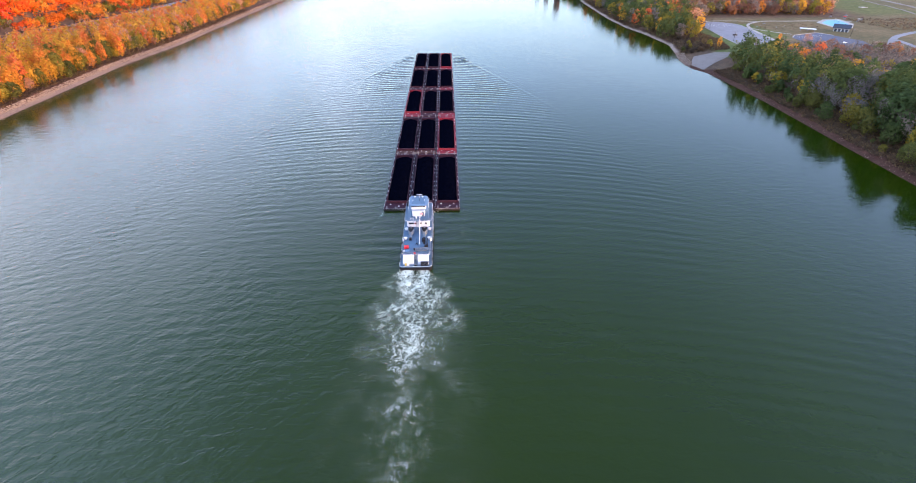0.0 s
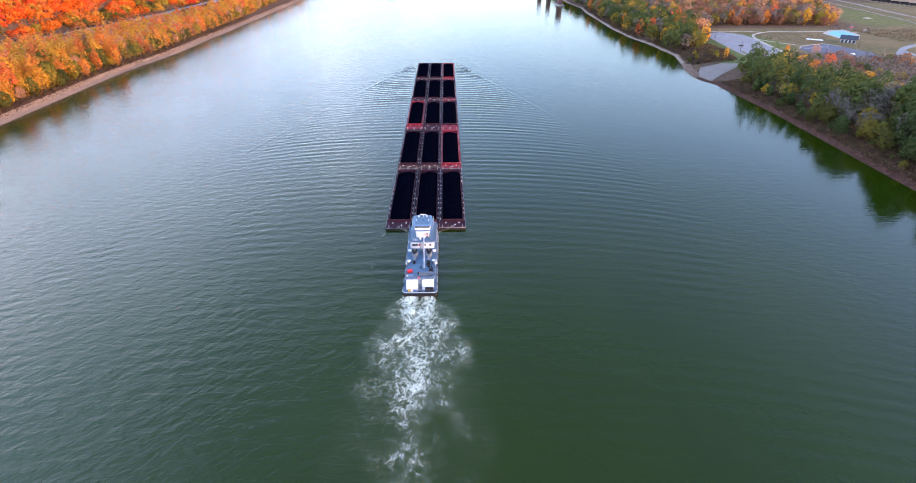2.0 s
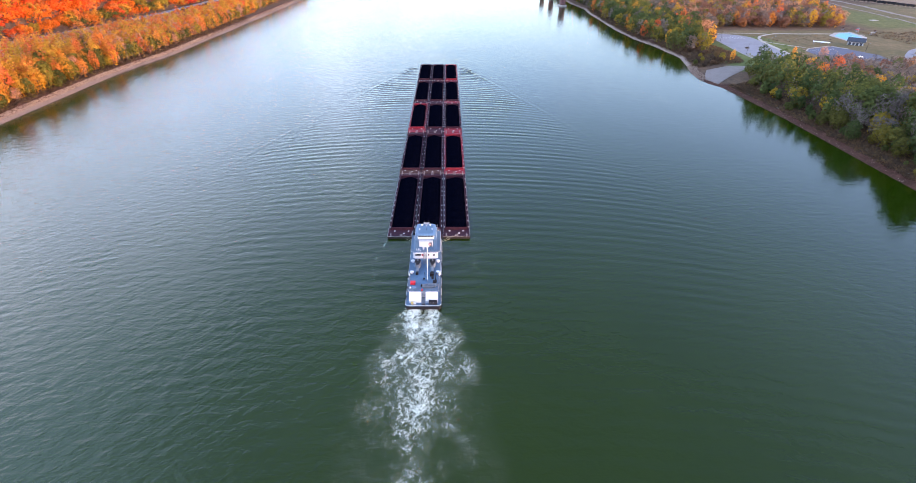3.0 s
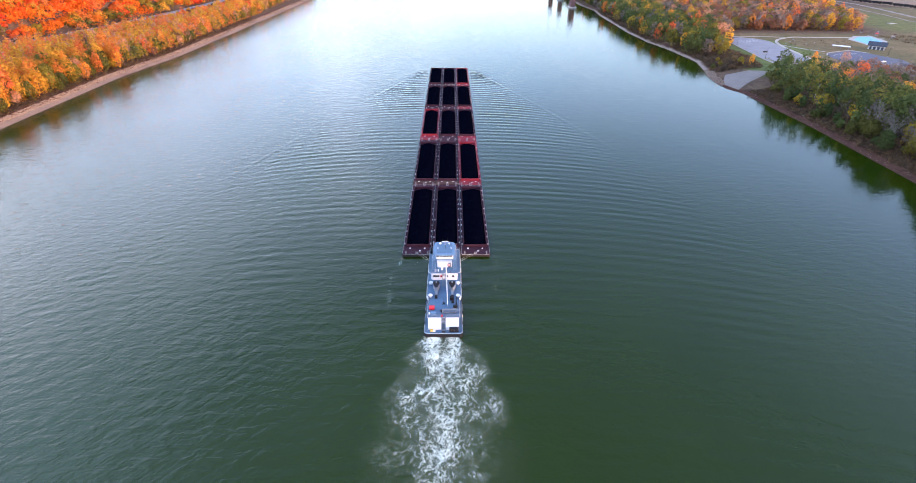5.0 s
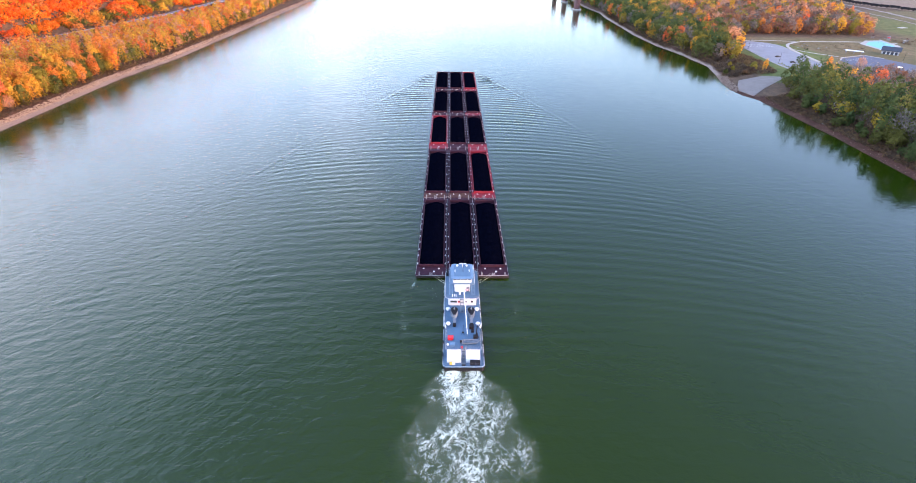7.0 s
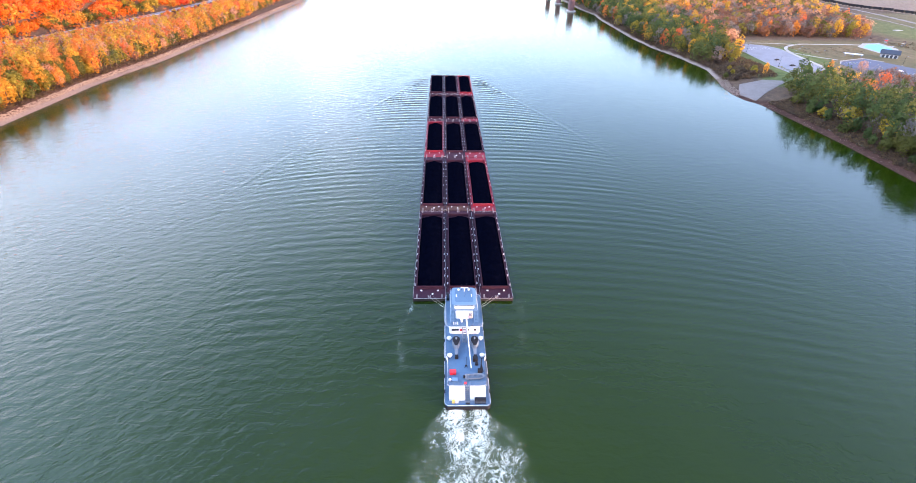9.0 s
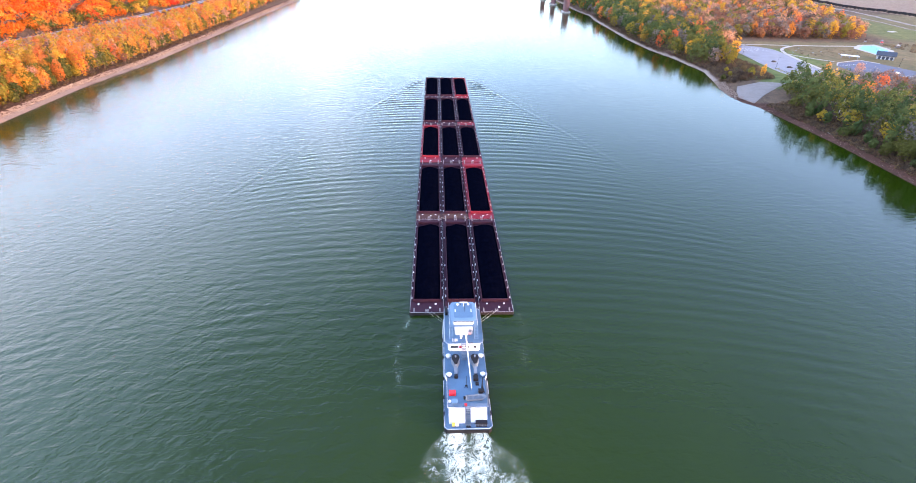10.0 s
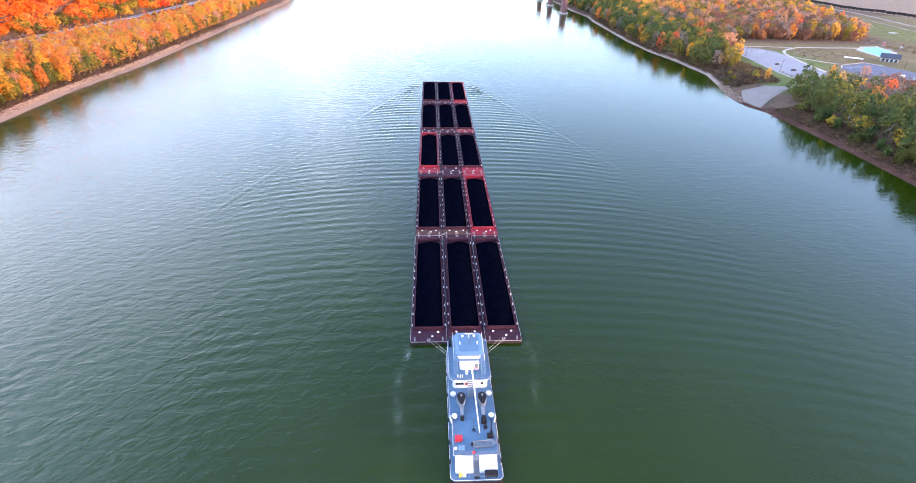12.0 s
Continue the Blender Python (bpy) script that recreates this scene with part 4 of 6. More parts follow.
    part("boom", Geo().rod((BX + 0.6, -17.6, TEXAS + 0.9), (BX + 1.15, -33.6, BOAT + 1.1), 0.17, 0.12, 8), WHITE, derrick, "long white derrick boom")
    part("boom_wire", Geo().rod((BX + 0.6, -17.2, TEXAS + 3.3), (BX + 1.1, -32.6, BOAT + 1.3), 0.03, n=4), ROPE, derrick)
    part("boom_rest", Geo().rod((BX + 1.15, -33.3, BOAT), (BX + 1.15, -33.3, BOAT + 1.0), 0.1), GREY, derrick)
    part("pole", Geo().rod((BX + 1.95, -19.0, TEXAS), (BX + 1.95, -21.6, TEXAS + 2.4), 0.09, n=6), BLACK, root)
    for x in (-3.0, -2.4, -1.9):
        part("vent_pipe", Geo().rod((BX + x, -18.4, TEXAS), (BX + x, -18.4, TEXAS + 0.9), 0.12, n=8), WHITE, root)
    part("vent_hood", Geo().rod((BX - 0.75, -17.3, TEXAS), (BX - 0.75, -17.3, TEXAS + 0.9), 0.3, n=10).dome((BX - 0.75, -17.3, TEXAS + 0.85), 0.42, 0.5), WHITE, root)
    ring = Geo()
    for i in range(12):
        a0, a1 = 2 * math.pi * i / 12, 2 * math.pi * (i + 1) / 12
        ring.rod((BX - 0.95 + 0.34 * math.cos(a0), -19.74, BOAT + 1.5 + 0.34 * math.sin(a0)), (BX - 0.95 + 0.34 * math.cos(a1), -19.74, BOAT + 1.5 + 0.34 * math.sin(a1)), 0.09, n=6)
    part("life_ring", ring, REDBOX, root, "red life ring hung on the deckhouse wall")
    cloth = Geo()
    for i in range(7):
        sway = 0.12 * math.sin(i * 1.1)
        for z, lean in ((TEXAS + 1.7, 0.0), (TEXAS + 2.6, 0.25)):
            cloth.v += [(BX + 0.85 + 0.17 * i, -17.6 - lean + sway, z), (BX + 0.85 + 0.17 * i, -17.57 - lean + sway, z)]
    for i in range(6):
        q = 4 * i
        cloth.f += [(q, q + 4, q + 6, q + 2), (q + 1, q + 3, q + 7, q + 5), (q + 2, q + 6, q + 7, q + 3), (q, q + 1, q + 5, q + 4)]
    part("flag", cloth, FLAGCLOTH, derrick, "faded red and white flag")
    part("skylight", Geo().box(BX - 4.9, BX - 4.2, -7.6, -5.2, TEXAS, TEXAS + 1.0, 0.06), BLACK, root)
    return root


towboat()


def crate(name, x, y, z, sx, sy, h, mat, label, category, turn=0.0, lid=None):
    root = thing(name, label, category, at=(x, y, z), turn=turn)
    part("body", Geo().box(-sx / 2, sx / 2, -sy / 2, sy / 2, 0, h * 0.82, 0.04), mat, root)
    part("lid", Geo().box(-sx / 2 - 0.03, sx / 2 + 0.03, -sy / 2 - 0.03, sy / 2 + 0.03, h * 0.82, h, 0.05), lid or mat, root)
    return root


crate("storage_box", -4.0, -34.5, BOAT, 1.55, 1.15, 0.9, REDBOX, "red plastic storage box on the boat deck", "storage box")
crate("storage_box", -3.55, -36.9, BOAT, 1.4, 1.2, 0.5, ROOFBLUE, "low light-blue deck locker on the boat deck", "storage box")
crate("storage_box", -0.95, -38.0, BOAT, 0.6, 0.45, 0.5, REDBOX, "small red fire box beside the stern stairs", "storage box")
crate("machine_box", 2.0, -29.9, BOAT, 1.2, 1.2, 1.0, BLACK, "black machinery box on the boat deck", "machine")
crate("machine_box", 2.25, -31.5, BOAT, 0.8, 0.7, 0.6, BLACK, "small black machinery box on the boat deck", "machine")
crate("machine_box", 3.0, -34.0, BOAT, 1.2, 0.9, 0.9, BLACK, "black winch box at the foot of the davit", "machine")
crate("bench_box", 2.6, -41.75, MAIN, 2.7, 0.95, 1.25, BLACK, "long black slatted box on the stern deck", "deck box")
crate("storage_box", -3.9, -41.75, MAIN, 0.7, 0.6, 0.7, YELLOWBOX, "yellow box on the stern deck", "storage box")
crate("storage_box", -3.1, -41.8, MAIN, 0.7, 0.5, 0.7, WHITE, "white box on the stern deck", "storage box")
crate("storage_box", BX + 0.0, -42.3, MAIN, 1.0, 0.4, 0.35, BLACK, "black box behind the stern stairs", "storage box")
fl = thing("float_ball", "round white float standing on the boat deck", "float", at=(-4.75, -36.9, BOAT))
part("ball", Geo().dome((0, 0, 0.3), 0.36, 0.36, 14).rod((0, 0, 0), (0, 0, 0.32), 0.3, 0.36, 14), WHITE, fl, smooth=True)
dv = thing("davit", "black boat davit standing on the boat deck", "davit", at=(3.3, -33.2, BOAT))
part("post", Geo().rod((0, 0, 0), (0, 0, 1.9), 0.2, 0.16, 8), BLACK, dv)
part("jib", Geo().rod((0, 0, 1.8), (0.25, 1.9, 2.2), 0.16, 0.12, 8).rod((0, 0, 1.8), (0.4, -2.3, 1.5), 0.13, 0.1, 8), BLACK, dv)
tr = thing("tripod_winch", "small black hand winch on a tripod", "winch", at=(-0.5, -32.3, BOAT))
part("drum", Geo().rod((-0.3, 0, 0.5), (0.3, 0, 0.5), 0.22, n=10), BLACK, tr)
for a in (90, 210, 330):
    part("leg", Geo().rod((0, 0, 0.55), (0.45 * math.cos(radians(a)), 0.45 * math.sin(radians(a)), 0), 0.06), BLACK, tr)
part("mast", Geo().rod((0, 0, 0.5), (0.1, 1.7, 1.9), 0.05), BLACK, tr)


def skiff():
    root = thing("skiff", "grey aluminium skiff resting on the boat deck", "boat", at=(1.55, -36.1, BOAT), turn=4)
    outline = [(-2.5, -0.75), (1.6, -0.8), (2.3, -0.5), (2.75, 0), (2.3, 0.5), (1.6, 0.8), (-2.5, 0.75)]
    n = len(outline)
    g = Geo()
    rings = [(0.78, 0.18), (1.0, 0.75), (0.93, 0.75), (0.74, 0.30)]
    v = [(x * s, y * s, z) for s, z in rings for x, y in outline]
    f = [(r * n + i, r * n + (i + 1) % n, (r + 1) * n + (i + 1) % n, (r + 1) * n + i) for r in range(3) for i in range(n)]
    g.add(v, f + [tuple(reversed(range(n))), tuple(range(3 * n, 4 * n))])
    hull = part("hull", g, GREY, root)
    for x in (-1.6, -0.4, 0.9):
        part("thwart", Geo().box(x - 0.16, x + 0.16, -0.68, 0.68, 0.52, 0.6), GREY, root)
    part("outboard_motor", Geo().box(-2.95, -2.45, -0.22, 0.22, 0.5, 1.1, 0.08).box(-2.8, -2.65, -0.06, 0.06, 0.05, 0.5), BLACK, root)
    for x in (-1.4, 1.2):
        part("chock", Geo().box(x - 0.1, x + 0.1, -0.6, 0.6, 0, 0.2), BLACK, root)


skiff()


# ---- trees ----
def cards(rng, pts, nrm, size, tri=False):
    """Small bent leaf clumps, one at each point, facing roughly along nrm."""
    n = len(pts)
    d = nrm + rng.normal(0, 0.55, (n, 3))
    d /= np.linalg.norm(d, axis=1)[:, None] + 1e-9
    up = rng.normal(0, 1, (n, 3))
    a = np.cross(d, up)
    a /= np.linalg.norm(a, axis=1)[:, None] + 1e-9
    b = np.cross(d, a)
    s = (size * rng.uniform(0.55, 1.35, n))[:, None]
    j = rng.uniform(0.6, 1.25, (4, n, 1))
    if tri:
        v = np.stack([pts + a * s * j[0], pts + b * s * 0.9 * j[1] - a * s * 0.45, pts - b * s * 0.9 * j[2] - a * s * 0.45], 1)
        return v.reshape(-1, 3), np.arange(3 * n).reshape(n, 3)
    v = np.stack([pts + a * s * j[0], pts + b * s * 0.8 * j[1] + d * s * 0.25, pts - a * s * j[2], pts - b * s * 0.8 * j[3] + d * s * 0.25], 1)
    return v.reshape(-1, 3), np.arange(4 * n).reshape(n, 4)


def soft_normals(rng, d, k):
    """Shading directions that follow the round of each lobe."""
    n = d + np.array([0, 0, 0.25]) + rng.normal(0, 0.19, d.shape)
    n /= np.linalg.norm(n, axis=1)[:, None]
    return np.repeat(n, k, 0)


def crown_points(rng, height, radius, low, lobes, n):
    """Points and outward directions on an uneven crown: a lumpy shell with some bosses standing out."""
    k = lobes
    m = int(n * 0.6)
    d = rng.normal(0, 1, (m, 3))
    d[:, 2] += 0.25
    d /= np.linalg.norm(d, axis=1)[:, None]
    swell = np.ones(m)
    for _ in range(6):
        w = rng.normal(0, 1, 3) * 2.6
        swell += 0.085 * np.cos(d @ w + rng.uniform(0, 6.28))
    half = (height - low) / 2
    taper = 1 - 0.28 * np.clip(d[:, 2], 0, 1) + 0.05 * np.clip(-d[:, 2], 0, 1)
    r = swell * rng.uniform(0.72, 1.04, m)
    p = np.stack([d[:, 0] * radius * r * taper, d[:, 1] * radius * r * taper, low + half + d[:, 2] * half * r], 1)
    ang = np.arange(k) * 2.4 + rng.uniform(0, 6.28)
    lift = rng.uniform(-0.55, 0.95, k)
    ring = np.sqrt(np.clip(1 - lift ** 2, 0.05, 1)) * 0.78
    c = np.stack([np.cos(ang) * radius * ring, np.sin(ang) * radius * ring, low + half + lift * half * 0.8], 1)
    rad = radius * rng.uniform(0.22, 0.40, k)
    which = rng.integers(0, k, n - m)
    e = rng.normal(0, 1, (n - m, 3)) + 0.6 * (c[which] - np.array([0, 0, low + half])) / radius
    e /= np.linalg.norm(e, axis=1)[:, None]
    q = c[which] + e * (rad[which] * rng.uniform(0.7, 1.1, n - m))[:, None]
    return np.concatenate([p, q]), np.concatenate([d, e]), c


def trunk_geo(rng, height, radius, limbs, thick):
    g = Geo()
    lean = rng.normal(0, 0.25, 2)
    top = (lean[0], lean[1], height * 0.62)
    mid = (lean[0] * 0.4, lean[1] * 0.4, height * 0.28)
    g.rod((0, 0, -0.5), mid, thick, thick * 0.75, 7).rod(mid, top, thick * 0.75, thick * 0.3, 6)
    for c in limbs:
        s = rng.uniform(0.35, 0.95)
        a = Vector(mid).lerp(Vector(top), s)
        g.rod(a, Vector(c), thick * 0.35, thick * 0.1, 5)
    return g


def bare_limbs(rng, height, radius, n):
    """Rising branches of a leafless tree."""
    g = Geo()
    for i in range(n):
        ang, out = rng.uniform(0, 2 * np.pi), radius * rng.uniform(0.2, 0.95)
        base = Vector((0, 0, height * rng.uniform(0.15, 0.55)))
        tip = Vector((math.cos(ang) * out, math.sin(ang) * out, min(base.z + out * rng.uniform(0.7, 2.2), height)))
        g.rod(base, tip, 0.09, 0.03, 3)
        for _ in range(3):
            p = base.lerp(tip, rng.uniform(0.4, 0.9))
            g.rod(p, p + Vector((*rng.normal(0, 0.7, 2), rng.uniform(0.4, 1.6))), 0.045, 0.02, 3)
    return g


def make_tree(kind, species, seed, height, radius, low, label, leaves=560, size=0.62):
    rng = np.random.default_rng(seed)
    root = tagged(new("tree"), label, "tree", "riverside trees")
    if kind == "bare":
        part("trunk", trunk_geo(rng, height, radius, [], 0.22), BARK, root)
        part("branchwork", bare_limbs(rng, height, radius, 22), TWIG if species == "pinktwig" else TWIGGREY, root, "bare rising branches")
        p, d, c = crown_points(rng, height, radius, low, 9, 760)
        v, f = cards(rng, p, d, 0.28)
        tagged(part("crown", numpy_mesh("crown", v, f, LEAF[species], True, None, soft_normals(rng, d, 4)), None, root, "haze of fine bare twigs"), kind="stuff")
        return root
    p, d, c = crown_points(rng, height, radius, low, 14, leaves)
    part("trunk", trunk_geo(rng, height, radius, c[:7], 0.24), BARK, root)
    v, f = cards(rng, p, d, size)
    tagged(part("crown", numpy_mesh("crown", v, f, LEAF[species], True, None, soft_normals(rng, d, 4)), None, root), kind="stuff")
    return root


KINDS = {
    "green": [make_tree("leafy", "green", s, 18.0, 6.3, 1.2, "tree with dense dark green leaves on the river bank", 2100, 0.49) for s in (1, 2, 3)],
    "olive": [make_tree("leafy", "olive", s, 11.0, 3.8, 0.4, "bushy yellow-olive willow on the river bank", 1500, 0.38) for s in (4, 5, 6)],
    "gold": [make_tree("leafy", "gold", s, 16.5, 3.5, 1.4, "slender tree with golden orange autumn leaves", 760, 0.46) for s in (7, 8, 9)],
    "russet": [make_tree("leafy", "russet", s, 8.5, 3.8, 1.0, "half-bare tree with russet brown leaves", 300, 0.55) for s in (10, 11)],
    "pink": [make_tree("bare", "pinktwig", s, 10.5, 3.8, 1.5, "bare tree with pale pinkish twigs") for s in (12, 13, 14)],
    "grey": [make_tree("bare", "twig", s, 9.5, 4.4, 1.5, "bare tree with grey spreading branches") for s in (15, 16)],
}
FIRST = {k: [True] * len(v) for k, v in KINDS.items()}


def plant(kind, pick, x, y, scale, turn):
    """Places a tree; the first of each shape is moved, later ones are copies."""
    z = float(land_height(np.array([x]), np.array([y]))[0])
    m = Matrix.LocRotScale((x, y, z), Euler((0, 0, turn)), (scale, scale, scale * (0.9 + 0.2 * ((pick * 37 + int(x * 7)) % 10) / 10)))
    i = pick % len(KINDS[kind])
    if FIRST[kind][i]:
        FIRST[kind][i] = False
        KINDS[kind][i].matrix_basis = m
    else:
        copy_thing(KINDS[kind][i], m)


class Wood:
    """Many trees joined: leaf clumps by species, and stems."""

    def __init__(self, name, label, tri):
        self.name, self.label, self.tri, self.bits, self.stems = name, label, tri, {}, Geo()

    def tree(self, rng, species, x, y, z, height, radius, low, n, size):
        p, d, c = crown_points(rng, height, radius, low, 8, n)
        v, f = cards(rng, p, d, size, self.tri)
        self.bits.setdefault(species, []).append((v + np.array([x, y, z]), f, rng.random(), soft_normals(rng, d, 3 if self.tri else 4)))
        self.stems.rod((x, y, z - 0.5), (x + rng.normal(0, 0.3), y + rng.normal(0, 0.3), z + height * 0.93), 0.17, 0.06, 3)

    def broom(self, rng, x, y, z, height):
        self.stems.rod((x, y, z - 0.3), (x, y, z + height * 0.8), 0.13, 0.05, 4)
        for _ in range(7):
            a, o, h = rng.uniform(0, 6.28), rng.uniform(0.6, 2.4), height * rng.uniform(0.3, 0.8)
            self.stems.rod((x, y, z + h), (x + math.cos(a) * o, y + math.sin(a) * o, min(z + h + o * rng.uniform(0.8, 1.8), z + height)), 0.06, 0.025, 3)

    def finish(self, stem_mat):
        for species, bits in self.bits.items():
            at, vs, fs, tint, ns = 0, [], [], [], []
            for v, f, t, nv in bits:
                vs.append(v), fs.append(f + at), tint.append(np.full(len(v), t)), ns.append(nv)
                at += len(v)
            me = numpy_mesh(self.name, np.concatenate(vs), np.concatenate(fs), LEAF_FAR[species], True, dict(tint=np.concatenate(tint)), np.concatenate(ns))
            tagged(new(self.name, me), self.label, "woodland", kind="stuff")
        if self.stems.v:
            tagged(part("tree_stems", self.stems, stem_mat), "bare pale stems and branches of a thicket", "woodland", kind="stuff")


def pick_one(rng, table):
    u = rng.random() * sum(w for _, w in table)
    for k, w in table:
        u -= w
        if u <= 0:
            return k
    return table[-1][0]


def scatter(rng, x0, x1, y0, y1, step):
    for y in np.arange(y0, y1, step):
        for x in np.arange(x0, x1, step):
            yield float(x + rng.uniform(-0.42, 0.42) * step), float(y + rng.uniform(-0.42, 0.42) * step)


def height_at(x, y):
    return float(land_height(np.array([x]), np.array([y]))[0])


def plant_left_bank():
    rng = np.random.default_rng(21)
    wood = Wood("bank_trees", "golden and orange autumn trees along the river bank", True)
    singles = 0
    for x, y in scatter(rng, -470, -262, 60, 940, 5.5):
        dl = float(shore_left(y)) - x
        rd = x - float(road_left(y))
        if dl < 8.5 or rd < 10 or rng.random() < 0.05:
            continue
        far = y > 520
        scrub = rd < 45 and y < 420 or rd < 26
        if dl < 20:
            kind = pick_one(rng, [("olive", 0.44), ("gold", 0.38), ("russet", 0.06), ("pink", 0.12)])
            s = rng.uniform(0.75, 1.2)
        elif scrub:
            kind = pick_one(rng, [("russet", 0.4), ("gold", 0.6)])
            s = rng.uniform(0.28, 0.55)
        else:
            kind = pick_one(rng, [("gold", 0.56), ("olive", 0.20 if dl < 48 else 0.12), ("pink", 0.18), ("russet", 0.06 if dl < 48 else 0.12)])
            s = rng.uniform(0.8, 1.3)
        if rd < 62:
            s = max(0.2, min(s, (0.16 * rd + 0.5) / 16.5))
        if dl < 34 and 100 < y < 430 and singles < 150:
            singles += 1
            plant(kind, int(rng.integers(0, 9)), x, y, s, rng.uniform(0, 6.28))
            continue
        z = height_at(x, y)
        if kind == "pink":
            wood.broom(rng, x, y, z, 14 * s)
            kind = "pinktwig"
        h = {"gold": 16.5, "olive": 11.5, "russet": 11, "pinktwig": 14}[kind] * s
        wood.tree(rng, kind, x, y, z, h, 2.9 * s + 0.4, 0.8, 75 if far else 165, 1.08 if far else 0.70)
    wood.finish(TWIG)


def plant_hill():
    rng = np.random.default_rng(33)
    wood = Wood("hillside_woodland", "red and orange autumn woodland on the hillside", True)
    for x, y in scatter(rng, -640, -340, 130, 1050, 8.6):
        rd = float(road_left(y)) - x
        if rd < 8.5 or rd > 190:
            continue
        if x < -620 and y < 330:
            continue
        n = float(spread(np.array([x]), np.array([y]), 45, 17)[0])
        redness = 0.74 - 0.0011 * (y - 300) + 0.9 * (n - 0.5)
        kind = "red" if rng.random() < redness else pick_one(rng, [("gold", 0.88), ("red", 0.12)])
        if rd < 20 and rng.random() < 0.3:
            kind = "olive"
        h = rng.uniform(13, 19) * (0.7 if rd < 20 else 1)
        wood.tree(rng, kind, x, y, height_at(x, y), h, rng.uniform(6.4, 9.0), 1.5 if rd < 25 else 2, 290 if y < 620 else 110, 1.08 if y < 620 else 1.7)
    wood.finish(TWIG)


def plant_right_bank():
    rng = np.random.default_rng(45)
    wood = Wood("bank_trees", "dark green and yellowing trees along the river bank", True)
    singles = 0
    for x, y in scatter(rng, 232, 420, -60, 290, 7.4):
        dr = x - float(shore_right(y))
        if dr < 8.5 or (y > 208 and dr < 11 + (y - 208) * 0.7) or (y > 266 and (x < 262 or x > 352)):
            continue
        if 276 < y or (x > 352 and y > 272) or x > 400:
            continue
        if dr < 18:
            kind = pick_one(rng, [("olive", 0.55), ("green", 0.45)])
            s = rng.uniform(0.6, 0.95) * (1.0 if kind == "olive" else 0.65)
        elif dr < 62:
            kind = pick_one(rng, [("green", 0.68), ("olive", 0.17), ("grey", 0.15)])
            s = rng.uniform(0.75, 1.1) * {"green": 1.25, "olive": 1.5, "grey": 1.4}[kind]
        else:
            kind = pick_one(rng, [("pink", 0.58), ("gold", 0.04), ("green", 0.14), ("grey", 0.16), ("russet", 0.08)])
            s = rng.uniform(0.85, 1.15) * (0.7 if kind == "green" else 1.2)
        if y > 192 and kind == "green" and rng.random() < 0.6:
            kind, s = "olive", s * 1.35
        if dr < 80 and y > 20 and singles < 140:
            singles += 1
            plant(kind, int(rng.integers(0, 9)), x, y, s, rng.uniform(0, 6.28))
            continue
        z = height_at(x, y)
        if kind in ("pink", "grey"):
            wood.broom(rng, x, y, z, 10 * s)
            kind = "twig"
        wood.tree(rng, kind, x, y, z, {"gold": 10.5, "olive": 8, "russet": 8.5, "green": 17, "twig": 9}[kind] * s, 4.2 * s, 0.8, 120 if kind == "twig" else 240, 0.55 if kind == "twig" else 0.82)
    wood.finish(BARK)


def plant_right_woods():
    rng = np.random.default_rng(57)
    wood = Wood("riverside_woodland", "mixed green, gold and russet woodland beyond the park", True)
    tall = {"gold": 19, "olive": 16, "russet": 15, "green": 20, "twig": 15, "pinktwig": 16, "brown": 6}
    wide = {"gold": 4.4, "olive": 5.4, "russet": 6.6, "green": 6.2, "twig": 5.6, "pinktwig": 6.2, "brown": 3.6}
    for x, y in scatter(rng, 222, 690, 286, 1000, 8.6):
        dr = x - float(shore_right(y))
        if dr < 6.5:
            continue
        if y < 480 and x > np.interp(y, [282, 330, 400, 445, 480], [256, 262, 284, 304, 340]):
            continue
        if y >= 466 and x > 488 + (y - 466) * 0.38:
            continue
        if y < 345 and rng.random() < 0.08:
            continue
        z = height_at(x, y)
        far = y > 600
        if y < 345:
            kind, s = pick_one(rng, [("brown", 0.65), ("olive", 0.2), ("green", 0.15)]), rng.uniform(0.35, 0.7)
            s *= 1.0 if kind == "brown" else 0.6
        elif dr < (46 if y < 430 else 74):
            kind, s = pick_one(rng, [("green", 0.44), ("olive", 0.36), ("twig", 0.12), ("gold", 0.08)]), rng.uniform(0.75, 1.15)
        elif y > 640:
            kind, s = pick_one(rng, [("pinktwig", 0.24), ("russet", 0.30), ("gold", 0.12), ("olive", 0.20), ("twig", 0.14)]), rng.uniform(0.85, 1.25)
        elif y < 500 and x > 340:
            kind, s = pick_one(rng, [("gold", 0.12), ("russet", 0.50), ("twig", 0.26), ("olive", 0.12)]), rng.uniform(0.7, 1.05)
        else:
            kind, s = pick_one(rng, [("russet", 0.44), ("twig", 0.26), ("olive", 0.14), ("gold", 0.06), ("pinktwig", 0.10)]), rng.uniform(0.85, 1.3)
        if kind in ("twig", "pinktwig") or rng.random() < 0.08:
            wood.broom(rng, x, y, z, 12 * s)
        wood.tree(rng, kind, x, y, z, tall[kind] * s, wide[kind] * s, 0.8, 110 if far else 270, 1.4 if far else 0.90)
    wood.finish(BARK)


